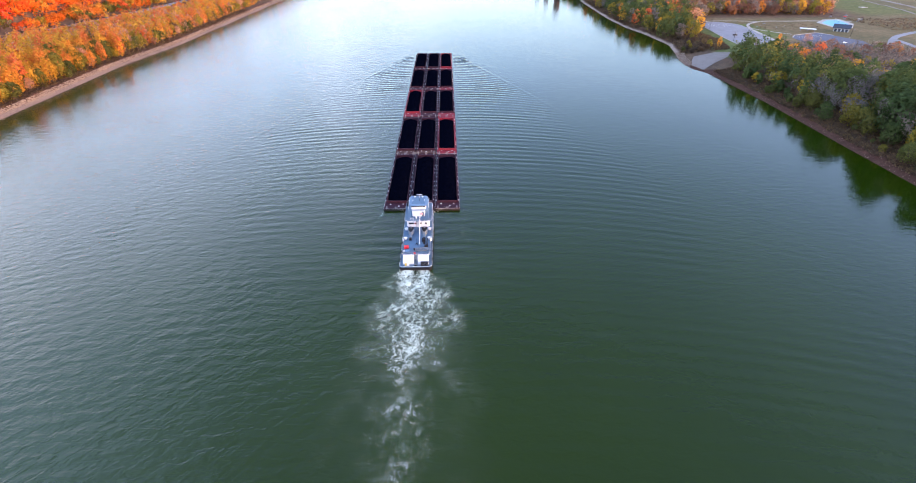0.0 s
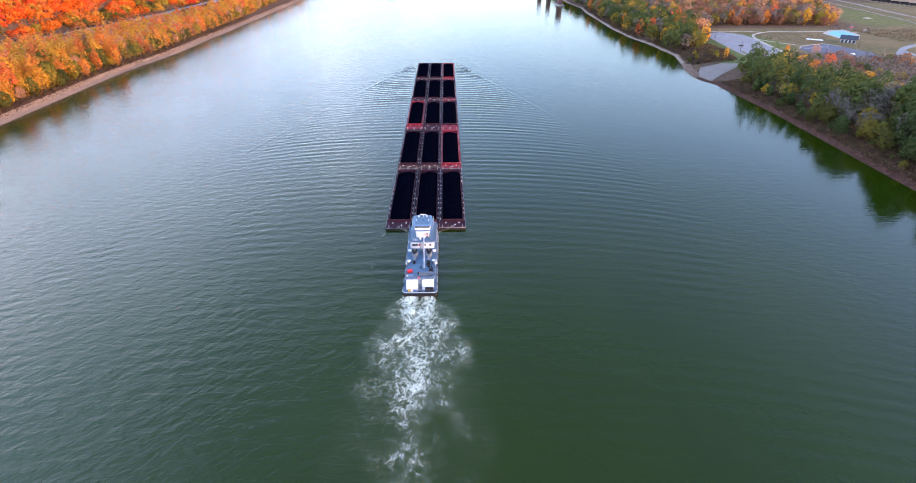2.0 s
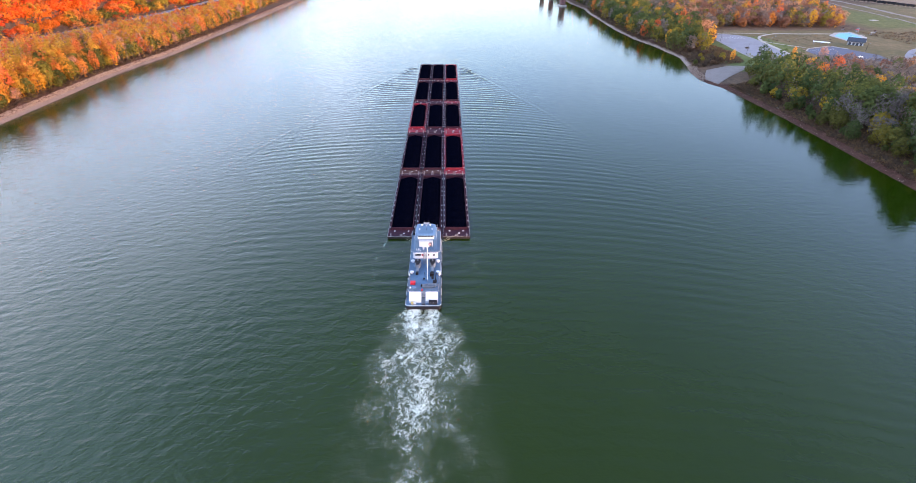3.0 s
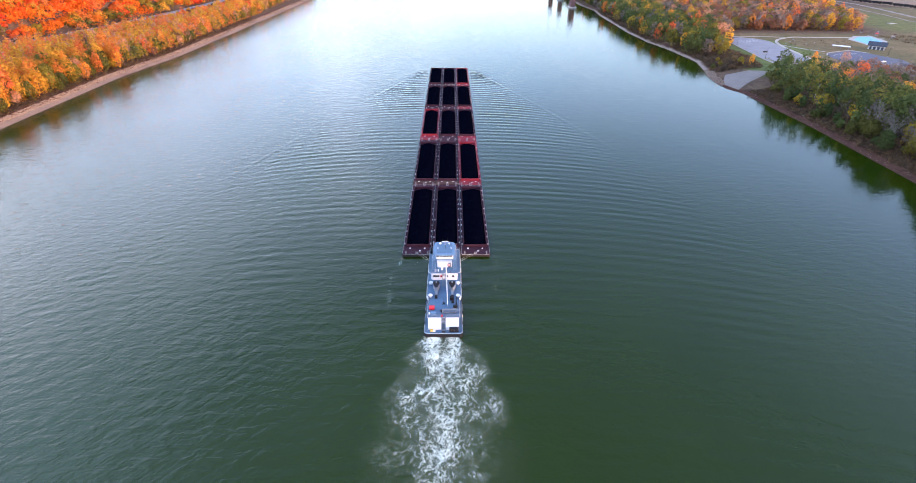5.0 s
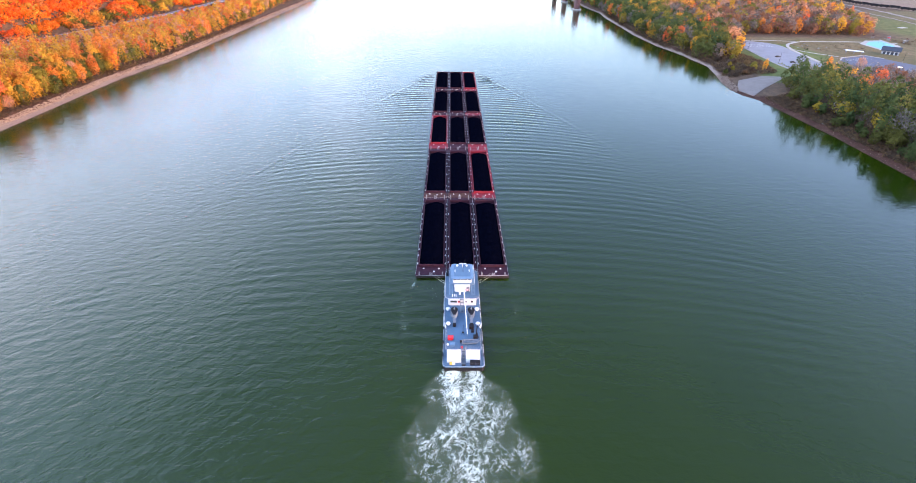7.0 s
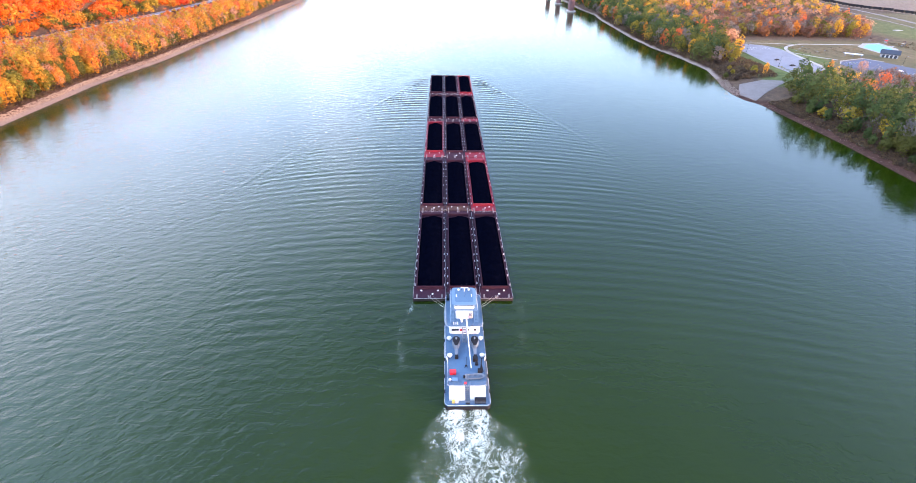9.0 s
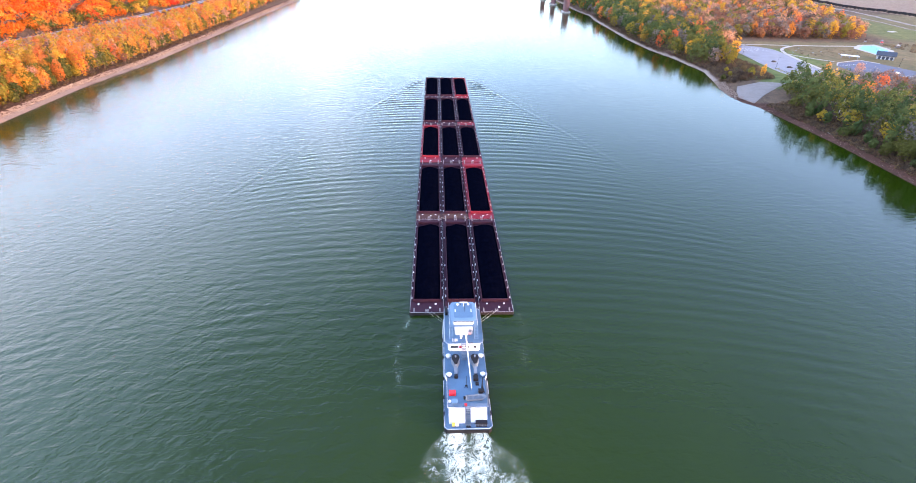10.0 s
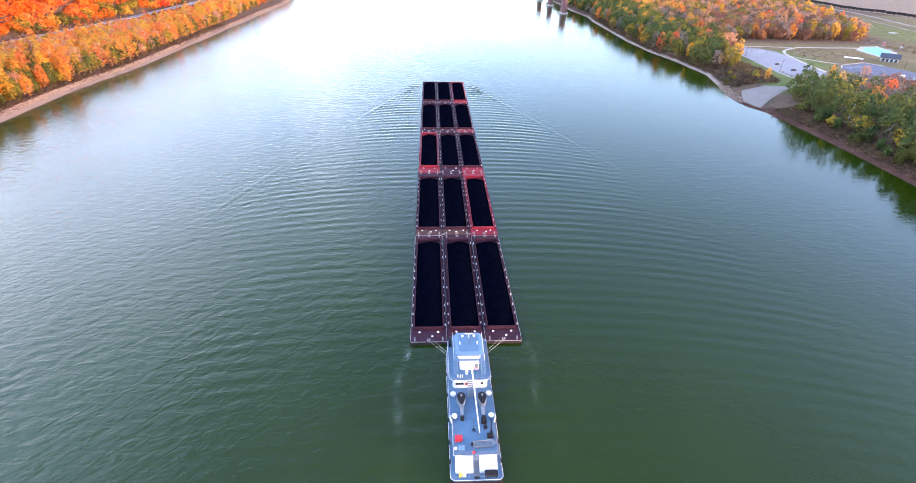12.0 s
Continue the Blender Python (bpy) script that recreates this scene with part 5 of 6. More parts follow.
plant_left_bank()
plant_hill()
plant_right_bank()
plant_right_woods()
plant("pink", 1, 343, 296, 0.85, 0.4)
plant("pink", 2, 350, 284, 0.9, 2.0)
plant("gold", 1, 321, 303, 0.5, 1.0)
plant("gold", 2, 262, 296, 0.55, 3.0)
plant("olive", 0, 256, 300, 0.6, 2.0)


# ---- stones, brush and driftwood on the banks ----
def stones(name, label, places, lo, hi, seed, mat):
    rng = np.random.default_rng(seed)
    n = len(places)
    base = np.array([(1, 0, 0), (0, 1, 0), (-1, 0, 0), (0, -1, 0), (0, 0, 1), (0, 0, -1)], float)
    tri = np.array([(0, 1, 4), (1, 2, 4), (2, 3, 4), (3, 0, 4), (1, 0, 5), (2, 1, 5), (3, 2, 5), (0, 3, 5)])
    v = base[None] * rng.uniform(0.65, 1.2, (n, 6, 1)) * rng.uniform(lo, hi, (n, 1, 1)) * np.array([1, 1, 0.7])
    a = rng.uniform(0, 6.28, n)
    rot = np.stack([np.stack([np.cos(a), -np.sin(a), 0 * a], 1), np.stack([np.sin(a), np.cos(a), 0 * a], 1), np.tile([0, 0, 1.0], (n, 1))], 1)
    v = np.einsum("nij,nkj->nki", rot, v) + np.asarray(places)[:, None]
    f = tri[None] + (np.arange(n) * 6)[:, None, None]
    tagged(new(name, numpy_mesh(name, v.reshape(-1, 3), f.reshape(-1, 3), mat)), label, "stones", kind="stuff")


def bank_places(rng, shore, sign, y0, y1, n, d0, d1, lift=0.1):
    y = rng.uniform(y0, y1, n)
    x = shore(y) + sign * rng.uniform(d0, d1, n)
    return np.stack([x, y, land_height(x, y) + lift], 1)


rng = np.random.default_rng(5)
stones("riprap_stones", "pale riprap stones along the top of the beach",
       np.concatenate([bank_places(rng, shore_left, -1, 90, 430, 3600, 3.8, 7.0), bank_places(rng, shore_left, -1, 430, 850, 1800, 3.8, 7.0)]), 0.28, 0.75, 6, STONE)
stones("bank_stones", "grey stones on the point beside the boat ramp", bank_places(rng, shore_right, 1, 246, 300, 700, 0.3, 8), 0.25, 0.7, 7, STONE)
stones("shore_stones", "small stones scattered along the muddy shore",
       np.concatenate([bank_places(rng, shore_right, 1, -20, 225, 350, 0.5, 11, 0.03), bank_places(rng, shore_left, -1, 90, 500, 700, 0.5, 5, 0.03)]), 0.12, 0.36, 8, STONE)


def brush(name, label, places, seed, species):
    rng = np.random.default_rng(seed)
    k = 15
    p = np.repeat(places, k, 0) + rng.normal(0, 1, (len(places) * k, 3)) * np.array([0.9, 0.9, 0.45]) + np.array([0, 0, 0.55])
    d = rng.normal(0, 1, p.shape) + np.array([0, 0, 0.6])
    v, f = cards(rng, p, d, 0.42)
    t = np.repeat(rng.random(len(places)), k * 4)
    tagged(new(name, numpy_mesh(name, v, f, LEAF_FAR[species], False, dict(tint=t))), label, "undergrowth", kind="stuff")


fy = rng.uniform(90, 620, 2600)
fx = shore_left(fy) - rng.uniform(14, 110, 2600)
keep = fx > road_left(fy) + 13
brush("thicket", "golden saplings and brush filling the wood's floor", np.stack([fx, fy, land_height(fx, fy) + 0.8], 1)[keep], 10, "gold")
brush("undergrowth", "brown dry undergrowth at the foot of the trees",
      np.concatenate([bank_places(rng, shore_left, -1, 90, 560, 1300, 7, 16), bank_places(rng, shore_right, 1, -20, 225, 2600, 5, 24),
                      bank_places(rng, shore_right, 1, 285, 400, 1500, 5, 48), bank_places(rng, shore_right, 1, 420, 700, 700, 4, 16)]), 9, "brown")
logs = bank_places(rng, shore_right, 1, 20, 215, 16, 5, 13, 0.15)
for x, y, z in logs:
    a = rng.uniform(-0.6, 0.6)
    ln = rng.uniform(2, 6)
    tagged(part("driftwood_log", Geo().rod((x, y, z), (x + ln * math.sin(a), y + ln * math.cos(a), z + 0.1), 0.2, 0.1, 6), TWIGGREY),
           "pale driftwood log lying on the muddy bank", "log", "driftwood logs")


# ---- the park on the far side of the right bank ----
PARK = 5.85


def slab(name, pts, z0, z1, mat, label, category, kind="structure"):
    area = sum(a[0] * b[1] - b[0] * a[1] for a, b in zip(pts, pts[1:] + pts[:1]))
    g = Geo().prism(pts if area > 0 else pts[::-1], z0, z1)
    return tagged(part(name, g, mat), label, category, kind=kind)


def ribbon(name, pts, width, mat, label, category, lift=0.14, follow=True):
    """A strip laid on the ground along a line."""
    line = [Vector(p) for p in pts]
    dense = []
    for a, b in zip(line, line[1:]):
        n = max(1, int((b - a).length / 4))
        dense += [a.lerp(b, i / n) for i in range(n)]
    dense.append(line[-1])
    g = Geo()
    for i, p in enumerate(dense):
        d = (dense[min(i + 1, len(dense) - 1)] - dense[max(i - 1, 0)]).normalized()
        s = Vector((-d.y, d.x)) * width / 2
        for q in (p - s, p + s):
            z = (height_at(q.x, q.y) if follow else PARK) + lift
            g.v += [(q.x, q.y, z), (q.x, q.y, z - 0.35)]
    for i in range(len(dense) - 1):
        a, b = 4 * i, 4 * i + 4
        g.f += [(a, b, b + 2, a + 2), (a + 1, b + 1, b, a), (a + 2, b + 2, b + 3, a + 3)]
    return tagged(part(name, g, mat), label, category, kind="structure")


def curve(pts, n=8):
    """A smooth line through points."""
    out = []
    P = [pts[0]] + list(pts) + [pts[-1]]
    for p0, p1, p2, p3 in zip(P, P[1:], P[2:], P[3:]):
        for i in range(n):
            t = i / n
            out.append(tuple(0.5 * (2 * b + (c - a) * t + (2 * a - 5 * b + 4 * c - d) * t * t + (3 * b - a - 3 * c + d) * t ** 3)
                             for a, b, c, d in zip(p0, p1, p2, p3)))
    return out + [pts[-1]]


lot_left = curve([(289, 282), (286, 312), (289, 350), (295, 400), (298, 416), (305, 428)])
lot_right = curve([(320, 434), (334, 424), (340, 408), (336, 375), (331, 345), (327, 318), (318, 290), (312, 282)])
lot = lot_left + lot_right
slab("parking_lot", lot, PARK - 0.4, PARK + 0.12, ASPHALT, "long worn grey asphalt car park", "car park")
for side, name in ((lot_left, "kerb"), (lot_right, "kerb")):
    ribbon(name, [Vector(p) for p in side], 0.6, CONCRETE, "pale concrete kerb along the car park", "kerb", 0.30, False)
lot2 = [(352, 292), (404, 286), (414, 318), (404, 348), (396, 362), (384, 356), (366, 350), (356, 338)]
slab("parking_lot", lot2, PARK - 0.4, PARK + 0.12, BLUEASPHALT, "fresh dark blue-grey asphalt car park", "car park")
ribbon("kerb", [(356, 338), (366, 351), (396, 364), (405, 349)], 1.0, CONCRETE, "pale concrete kerb along the dark car park", "kerb", 0.28, False)


def stalls(cx, cy, along, across, n, step, length, label):
    """A row of painted parking lines."""
    a, c = Vector(along).normalized(), Vector(across).normalized()
    root = thing("parking_lines", label, "road marking", "parking lines", (cx, cy, PARK + 0.124))
    for i in range(n):
        p = a * (i * step)
        q = p + c * length
        s = a * 0.09
        g = Geo().add([(p.x - s.x, p.y - s.y, 0), (p.x + s.x, p.y + s.y, 0), (q.x + s.x, q.y + s.y, 0), (q.x - s.x, q.y - s.y, 0),
                       (p.x - s.x, p.y - s.y, 0.012), (p.x + s.x, p.y + s.y, 0.012), (q.x + s.x, q.y + s.y, 0.012), (q.x - s.x, q.y - s.y, 0.012)],
                      [(3, 2, 1, 0), (4, 5, 6, 7), (0, 1, 5, 4), (1, 2, 6, 5), (2, 3, 7, 6), (3, 0, 4, 7)])
        part("line", g, LINEWHITE, root)


stalls(291.5, 297, (0.10, 1), (1, -0.1), 4, 3.2, 9, "faded white parking lines on the grey car park")
stalls(299, 296, (1, 0.05), (0, 1), 6, 2.9, 12, "white painted parking stalls on the grey car park")
stalls(306, 402, (1, 0.12), (0.05, 1), 8, 3.4, 15, "white painted parking stalls on the grey car park")
stalls(362, 342, (1, 0.33), (0.3, -1), 11, 2.9, 5, "white painted parking stalls on the dark car park")
stalls(366, 300, (1, -0.1), (0.1, 1), 12, 2.9, 5, "white painted parking stalls on the dark car park")

ribbon("footpath", curve([(331, 322), (335, 352), (341, 390), (352, 416), (370, 432), (384, 438), (410, 437), (440, 438), (480, 430)]), 3.2, CONCRETE, "pale concrete footpath", "path", 0.16)
ribbon("footpath", curve([(341, 392), (352, 372), (366, 356)]), 2.0, CONCRETE, "narrow pale footpath between the car parks", "path", 0.16)
ribbon("footpath", curve([(300, 430), (320, 440), (350, 440), (372, 436)]), 1.8, CONCRETE, "narrow pale footpath above the car park", "path", 0.16)
ribbon("park_road", curve([(404, 292), (425, 300), (445, 322), (470, 345), (520, 372), (600, 400)]), 6, ASPHALT, "grey asphalt park road", "road", 0.16)
ribbon("park_road", curve([(395, 240), (430, 262), (445, 300), (450, 325)]), 6, ASPHALT, "grey asphalt park road", "road", 0.16)
ribbon("footpath", curve([(652, 770), (637, 676), (629, 624), (619, 564), (603, 490), (580, 420)]), 3.4, RAMP, "pale gravel track across the meadow", "path", 0.2)
ribbon("highway", curve([(690, 1000), (678, 926), (677, 833), (681, 755), (670, 680), (657, 609), (640, 500)]), 7, RAMP, "grey highway beside the railway", "road", 0.25)
ribbon("road", [(float(road_left(y)), float(y)) for y in np.arange(60, 1040, 14)], 7.5, ASPHALT, "grey asphalt road at the foot of the wooded hill", "road", 0.2)
ribbon("road_verge", [(float(road_left(y)) + 3.0, float(y)) for y in np.arange(60, 1040, 14)], 17, VERGE, "dark gravel verge beside the road under the hill", "road verge", 0.13)
for o in (-4.1, 4.1):
    ribbon("road_edge", [(float(road_left(y)) + o, float(y)) for y in np.arange(60, 1040, 14)], 0.45, LINEWHITE, "white edge line of the road", "road marking", 0.215)

# boat ramp
g = Geo()
ramp_rows = [((218.5, 248), (221.5, 232)), ((224, 262), (236, 246)), ((231, 275), (259, 265)), ((252, 280), (268, 272))]
for a, b in ramp_rows:
    for i in range(9):
        t = i / 8
        x, y = a[0] + (b[0] - a[0]) * t, a[1] + (b[1] - a[1]) * t
        g.v.append((x, y, max(height_at(x, y), -0.3) + 0.38))
g.f += [(r * 9 + i, r * 9 + i + 1, r * 9 + i + 10, r * 9 + i + 9) for r in range(3) for i in range(8)]
n = len(g.v)
g.v += [(x, y, z - 0.9) for x, y, z in list(g.v)]
edge = list(range(0, 9)) + [17, 26, 35] + list(range(34, 26, -1)) + [18, 9]
g.f += [(a, b, b + n, a + n) for a, b in zip(edge, edge[1:] + edge[:1])]
tagged(part("boat_ramp", g, RAMP), "grey concrete boat ramp sloping into the river", "boat ramp", kind="structure")


def car(x, y, turn, paint, label):
    root = thing("car", label, "car", "parked cars", (x, y, PARK + 0.12), turn)
    prof = [(-2.25, 0.35), (2.25, 0.35), (2.3, 0.75), (1.3, 0.95), (0.6, 1.45), (-1.1, 1.48), (-1.9, 1.0), (-2.3, 0.92)]
    n, g = len(prof), Geo()
    for s, w in ((-1, 0.9), (1, 0.9)):
        for px, pz in prof:
            g.v.append((px, s * (w if pz < 1.1 else w - 0.18), pz))
    g.f += [tuple(range(n)), tuple(reversed(range(n, 2 * n)))] + [((i + 1) % n, i, n + i, n + (i + 1) % n) for i in range(n)]
    part("body", g, paint, root)
    for s in (-1, 1):
        part("side_window", Geo().add([(0.95, s * 0.86, 0.98), (-1.55, s * 0.86, 0.98), (-1.0, s * 0.735, 1.40), (0.5, s * 0.735, 1.40),
                                       (0.95, s * 0.80, 0.98), (-1.55, s * 0.80, 0.98), (-1.0, s * 0.68, 1.40), (0.5, s * 0.68, 1.40)],
                                      [(0, 1, 2, 3), (7, 6, 5, 4), (0, 4, 5, 1), (1, 5, 6, 2), (2, 6, 7, 3), (3, 7, 4, 0)]), GLASS, root)
        for px in (-1.4, 1.4):
            wheel = part("wheel", Geo().rod((px, s * 0.72, 0.33), (px, s * 0.93, 0.33), 0.33, n=12), RUBBER, root)
            part("rim", Geo().rod((px, s * 0.93, 0.33), (px, s * 0.95, 0.33), 0.2, n=8), GREY, wheel)
    part("windscreen", Geo().add([(1.25, -0.7, 1.0), (1.25, 0.7, 1.0), (0.66, 0.62, 1.43), (0.66, -0.62, 1.43), (1.28, -0.7, 1.02), (1.28, 0.7, 1.02), (0.69, 0.62, 1.45), (0.69, -0.62, 1.45)],
                                 [(3, 2, 1, 0), (4, 5, 6, 7), (0, 1, 5, 4), (1, 2, 6, 5), (2, 3, 7, 6), (3, 0, 4, 7)]), GLASS, root)


car(304, 350, 15, CARRED, "dark red car parked on the grey car park")
car(304, 326, 5, CARDARK, "black car parked on the grey car park")
car(313, 324, 10, CARDARK, "dark car parked on the grey car park")
car(388, 308, 8, CARWHITE, "white car parked on the dark car park")


def light_pole(x, y, h, label):
    root = thing("lamp_post", label, "lamp post", "lamp posts", (x, y, height_at(x, y)))
    part("pole", Geo().rod((0, 0, -0.3), (0, 0, h), 0.16, 0.09, 8), BLACK, root)
    part("base", Geo().rod((0, 0, -0.3), (0, 0, 0.6), 0.35, 0.3, 8), CONCRETE, root)
    part("arm", Geo().rod((0, 0, h - 0.2), (1.4, 0, h), 0.06, n=6), BLACK, root)
    part("lamp_head", Geo().box(1.1, 2.0, -0.2, 0.2, h - 0.05, h + 0.12, 0.04), GREY, root)


light_pole(294.5, 387, 10, "tall dark lamp post beside the car park")
light_pole(287, 319, 10, "tall dark lamp post beside the car park")
light_pole(338, 367, 8, "dark lamp post on the lawn")
light_pole(411, 334, 8, "dark lamp post beside the dark car park")
up = thing("utility_pole", "pale weathered leaning utility pole among the trees", "utility pole", at=(249, 187, 3.6))
part("pole", Geo().rod((0, 0, -0.6), (1.5, 0.6, 13), 0.26, 0.2, 8), CONCRETE, up)
part("crossarm", Geo().rod((0.6, 0.5, 12.3), (2.3, 0.7, 12.3), 0.09, n=6), CONCRETE, up)


def pavilion():
    root = thing("park_building", "dark gabled park building with pale door frames", "building", at=(428, 372, PARK), turn=-38)
    part("wall", Geo().box(-7, 7, -4.5, 4.5, -0.3, 3.4), CONCRETE, root)
    v = [(-8, -5.6, 3.3), (8, -5.6, 3.3), (8, 0, 6.6), (-8, 0, 6.6), (-8, 5.6, 3.3), (8, 5.6, 3.3)]
    up = [(x, y, z + 0.3) for x, y, z in v]
    part("roof", Geo().add(v + up, [(0, 1, 2, 3)[::-1], (3, 2, 5, 4)[::-1], (6, 7, 8, 9), (9, 8, 11, 10), (0, 1, 7, 6), (5, 4, 10, 11),
                                    (0, 3, 9, 6)[::-1], (3, 4, 10, 9)[::-1], (1, 2, 8, 7), (2, 5, 11, 8)]), ROOFDARK, root, "dark slate gable roof")
    part("gable", Geo().add([(-7, -4.5, 3.4), (-7, 4.5, 3.4), (-7, 0, 6.4), (-6.8, -4.5, 3.4), (-6.8, 4.5, 3.4), (-6.8, 0, 6.4)],
                            [(0, 2, 1), (3, 4, 5), (0, 1, 4, 3), (1, 2, 5, 4), (2, 0, 3, 5)]), ROOFDARK, root)
    for x in (-4.8, -1.6, 1.6, 4.8):
        d = part("door", Geo().box(x - 1.1, x + 1.1, -4.58, -4.5, -0.1, 2.6), ROOFDARK, root)
        for a in (x - 1.35, x + 1.1):
            part("door_jamb", Geo().box(a, a + 0.25, -4.62, -4.5, -0.1, 2.8), WHITE, d)


pavilion()


def shelter():
    root = thing("picnic_shelter", "low picnic shelter with a flat white roof", "shelter", at=(392, 372, PARK), turn=-35)
    part("roof", Geo().box(-7.5, 7.5, -3, 3, 2.6, 2.85, 0.08), WHITE, root)
    for x in (-6.5, 0, 6.5):
        for y in (-2.4, 2.4):
            part("post", Geo().box(x - 0.12, x + 0.12, y - 0.12, y + 0.12, -0.3, 2.6), GREY, root)


shelter()


def splash_pad():
    """A shallow blue basin with a pale rim and a row of spray arches."""
    slab("splash_pad", [(434, 386), (454, 391), (472, 415), (479, 450), (457, 447), (437, 427)], PARK - 0.4, PARK + 0.13, CONCRETE, "pale concrete apron of the splash pad", "play area")
    slab("splash_basin", [(438, 392), (452, 396), (467, 417), (473, 443), (458, 441), (441, 424)], PARK - 0.3, PARK + 0.17, POOLBLUE, "light blue painted splash basin", "play area")
    for x, y, turn in ((449, 406, 20), (457, 420, 50), (462, 432, 10)):
        root = thing("spray_arch", "pale metal spray arch standing in the splash basin", "spray arch", "spray arches", (x, y, PARK + 0.17), turn)
        for sx in (-1.6, 1.6):
            part("post", Geo().rod((sx, 0, 0), (sx, 0, 2.2), 0.09, n=6), GREY, root)
        part("hoop", Geo().rod((-1.6, 0, 2.2), (-0.8, 0, 2.9), 0.09, n=6).rod((-0.8, 0, 2.9), (0.8, 0, 2.9), 0.09, n=6).rod((0.8, 0, 2.9), (1.6, 0, 2.2), 0.09, n=6), WHITE, root)


splash_pad()


def play_tower(x, y, turn, roof, label):
    root = thing("play_tower", label, "play equipment", "play equipment", (x, y, PARK + 0.1), turn)
    for px in (-1.1, 1.1):
        for py in (-1.1, 1.1):
            part("post", Geo().rod((px, py, -0.3), (px, py, 3.2), 0.09, n=6), GREY, root)
    part("platform", Geo().box(-1.2, 1.2, -1.2, 1.2, 1.3, 1.45), GREY, root)
    part("roof", Geo().add([(-1.5, -1.5, 3.1), (1.5, -1.5, 3.1), (1.5, 1.5, 3.1), (-1.5, 1.5, 3.1), (0, 0, 4.2)], [(3, 2, 1, 0), (0, 1, 4), (1, 2, 4), (2, 3, 4), (3, 0, 4)]), roof, root)
    part("slide", Geo().add([(1.2, -0.4, 1.35), (1.2, 0.4, 1.35), (4.0, 0.4, 0.15), (4.0, -0.4, 0.15), (1.2, -0.4, 1.5), (1.2, 0.4, 1.5), (4.0, 0.4, 0.3), (4.0, -0.4, 0.3)],
                            [(3, 2, 1, 0), (4, 5, 6, 7), (0, 1, 5, 4), (1, 2, 6, 5), (2, 3, 7, 6), (3, 0, 4, 7)]), roof, root)


play_tower(482, 446, 20, REDBOX, "play tower with a red roof and slide")
play_tower(476, 462, -40, RUST, "play tower with a brown roof and slide")
play_tower(486, 428, 80, CONCRETE, "play tower with a pale roof and slide")
play_tower(490, 456, 130, GREY, "play tower with a grey roof and slide")
play_tower(498, 440, 30, RUST, "play tower with a brown roof and slide")


def table_set(x, y, turn):
    root = thing("picnic_table", "weathered picnic table on the lawn", "picnic table", "picnic tables", (x, y, height_at(x, y)), turn)
    part("tabletop", Geo().box(-0.9, 0.9, -0.38, 0.38, 0.7, 0.76), GREY, root)
    for s in (-1, 1):
        part("bench", Geo().box(-0.9, 0.9, s * 0.75 - 0.14, s * 0.75 + 0.14, 0.42, 0.47), GREY, root)
        part("leg", Geo().rod((s * 0.7, -0.75, 0), (s * 0.7, 0.1, 0.7), 0.05, n=4).rod((s * 0.7, 0.75, 0), (s * 0.7, -0.1, 0.7), 0.05, n=4), GREY, root)


for i, (x, y) in enumerate(((352, 398), (362, 408), (372, 396), (384, 402), (396, 392), (372, 420), (404, 384))):
    table_set(x, y, 37 * i)

# low mulch beds and boulders along the lawn
stones("lawn_boulders", "pale boulders edging the dark car park", np.array([(358 + 3.1 * i, 345 + 1.35 * i, PARK + 0.2) for i in range(13)]), 0.5, 0.9, 19, STONE)
brush("park_shrubs", "brown shrubs in beds on the park lawn",
      np.array([(346 + 9 * ((i * 7) % 9) + (i % 3), 384 + 6.5 * ((i * 5) % 7), PARK) for i in range(46)]), 29, "brown")
brush("park_shrubs", "olive shrubs beside the car park", np.array([(288 + (i % 3), 300 + 4 * i, PARK) for i in range(6)] + [(372, 434, PARK), (374, 436, PARK), (299, 424, PARK), (296, 420, PARK)]), 31, "olive")

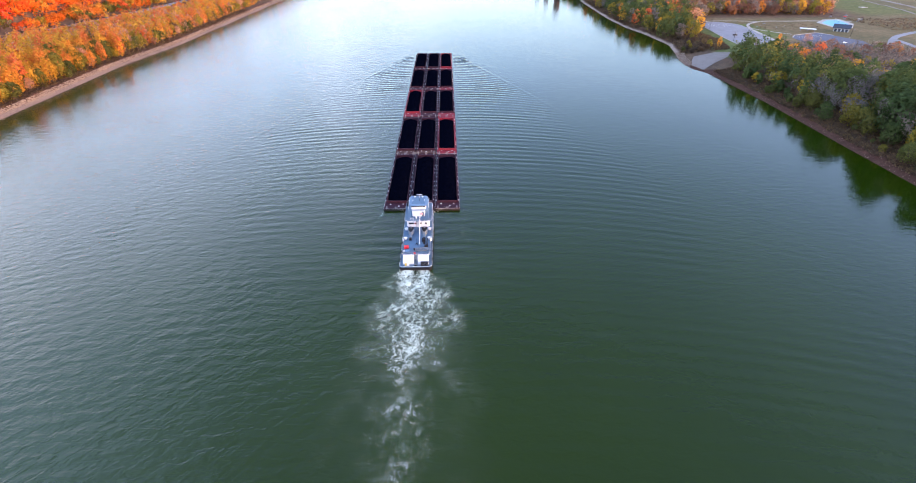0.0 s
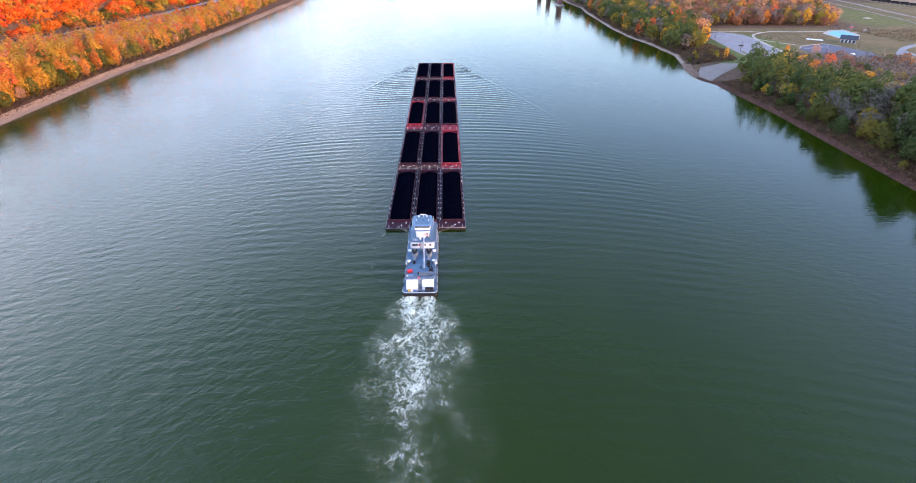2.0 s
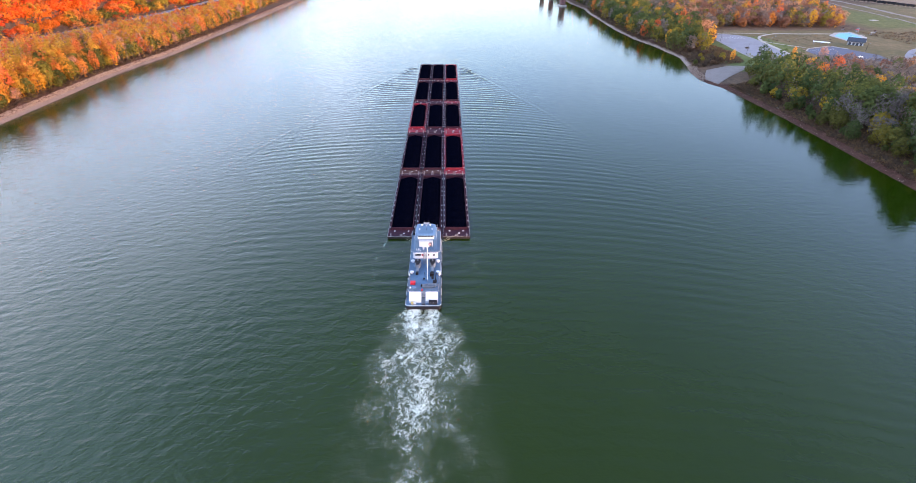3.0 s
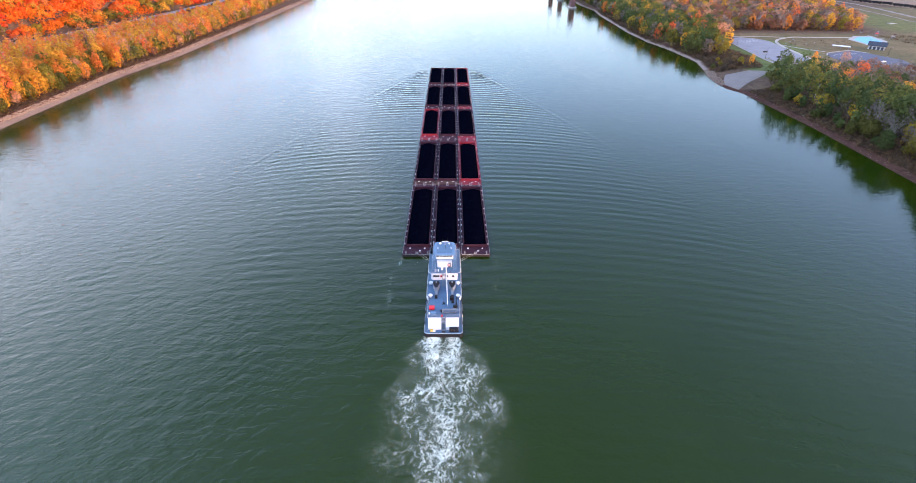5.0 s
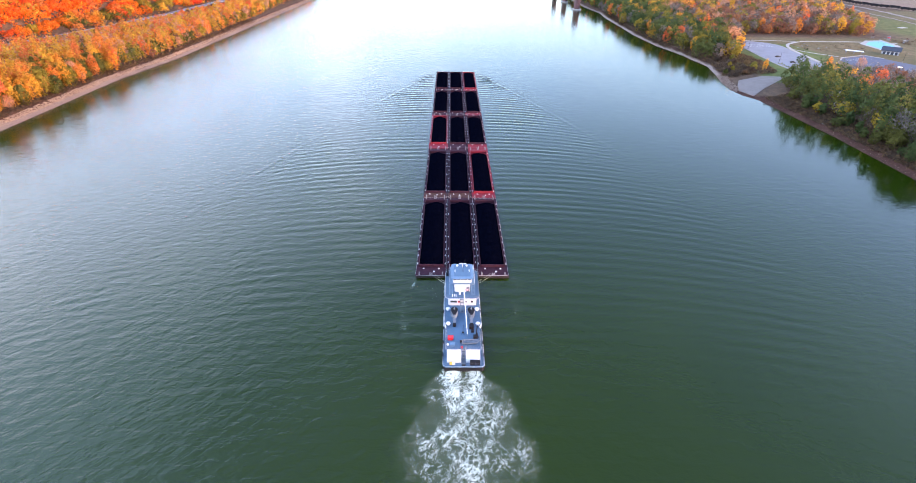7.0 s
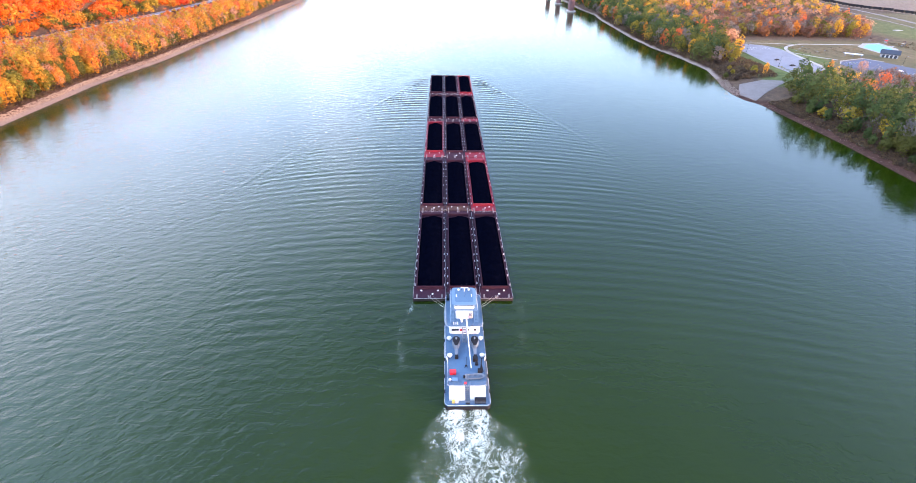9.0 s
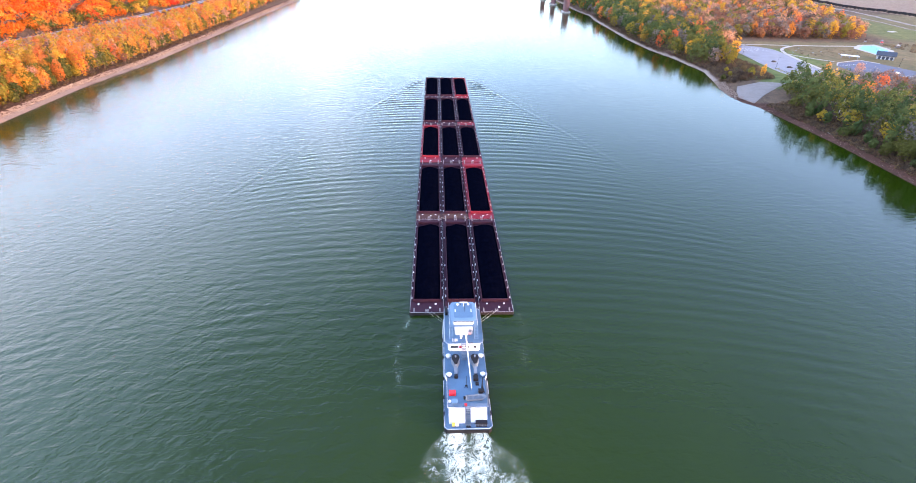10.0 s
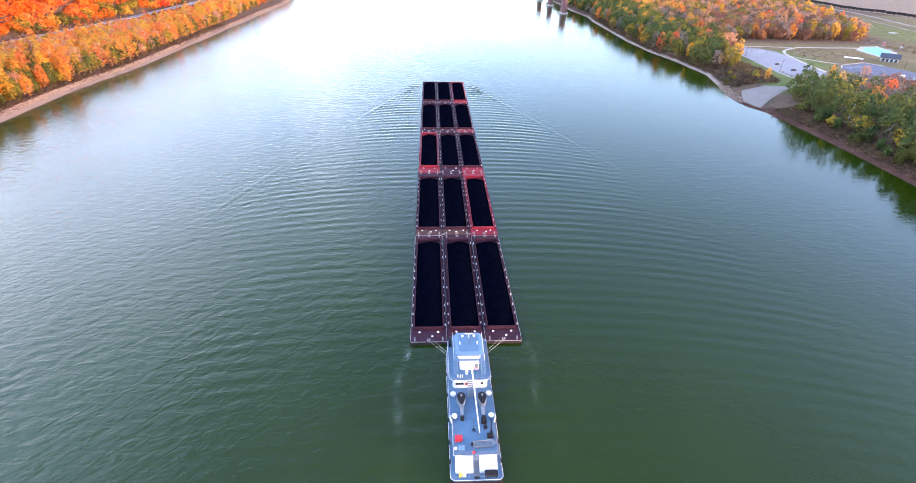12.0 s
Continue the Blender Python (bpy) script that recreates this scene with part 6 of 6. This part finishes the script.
wild = np.random.default_rng(83)
wx, wy = wild.uniform(486, 600, 420), wild.uniform(372, 452, 420)
brush("meadow_brush", "dry brown brush covering the rise behind the play area", np.stack([wx, wy, land_height(wx, wy)], 1), 37, "brown")
slab("concrete_pad", [(572, 541), (581, 543), (580, 550), (571, 548)], PARK - 0.4, PARK + 0.6, CONCRETE, "pale concrete pad in the meadow", "pad")

# ---- railway and bridge piers ----
def freight_wagon(x, y, turn):
    root = thing("freight_wagon", "dark open freight wagon standing on the railway", "railway wagon", "freight wagons", (x, y, height_at(x, y) + 0.5), turn)
    part("body", Geo().box(-7.4, 7.4, -1.5, 1.5, 1.1, 3.9, 0.1), BLACK, root)
    part("load", Geo().box(-7.0, 7.0, -1.3, 1.3, 3.9, 4.1, 0.1), COAL, root)
    for px in (-5.4, -4.0, 4.0, 5.4):
        part("axle", Geo().rod((px, -0.85, 0.46), (px, 0.85, 0.46), 0.46, n=10), BLACK, root)


track = curve([(724, 1010), (716, 939), (710, 850), (716, 784), (735, 738), (743, 700), (752, 620)], 10)
ribbon("railway_bed", track, 6, STONE, "pale ballast bed of a railway", "railway", 0.4)
acc, last = 0.0, None
for p in [Vector(a).lerp(Vector(b), k / 8) for a, b in zip(track, track[1:]) for k in range(8)]:
    if last is not None and (p - last).length > 16.2:
        d = p - last
        freight_wagon((p.x + last.x) / 2, (p.y + last.y) / 2, math.degrees(math.atan2(d.y, d.x)))
        last = p
    elif last is None:
        last = p


def pier(x, y, w, h):
    root = thing("bridge_pier", "red-brown stone bridge pier standing in the river", "bridge pier", "bridge piers", (x, y, 0))
    part("footing", Geo().prism(rounded(-w * 0.8, w * 0.8, -w * 1.3, w * 1.3, w * 0.6, 5), -4, 1.6, 0.2), CONCRETE, root)
    part("shaft", Geo().prism(rounded(-w * 0.5, w * 0.5, -w * 1.0, w * 1.0, w * 0.45, 5), 1.6, h - 1.5), BROWNPIER, root)
    part("cap", Geo().prism(rounded(-w * 0.65, w * 0.65, -w * 1.2, w * 1.2, w * 0.45, 5), h - 1.5, h, 0.2), BROWNPIER, root)


pier(199, 744, 8.0, 24)
pier(200, 850, 7.0, 24)
pier(196, 925, 7.0, 24)
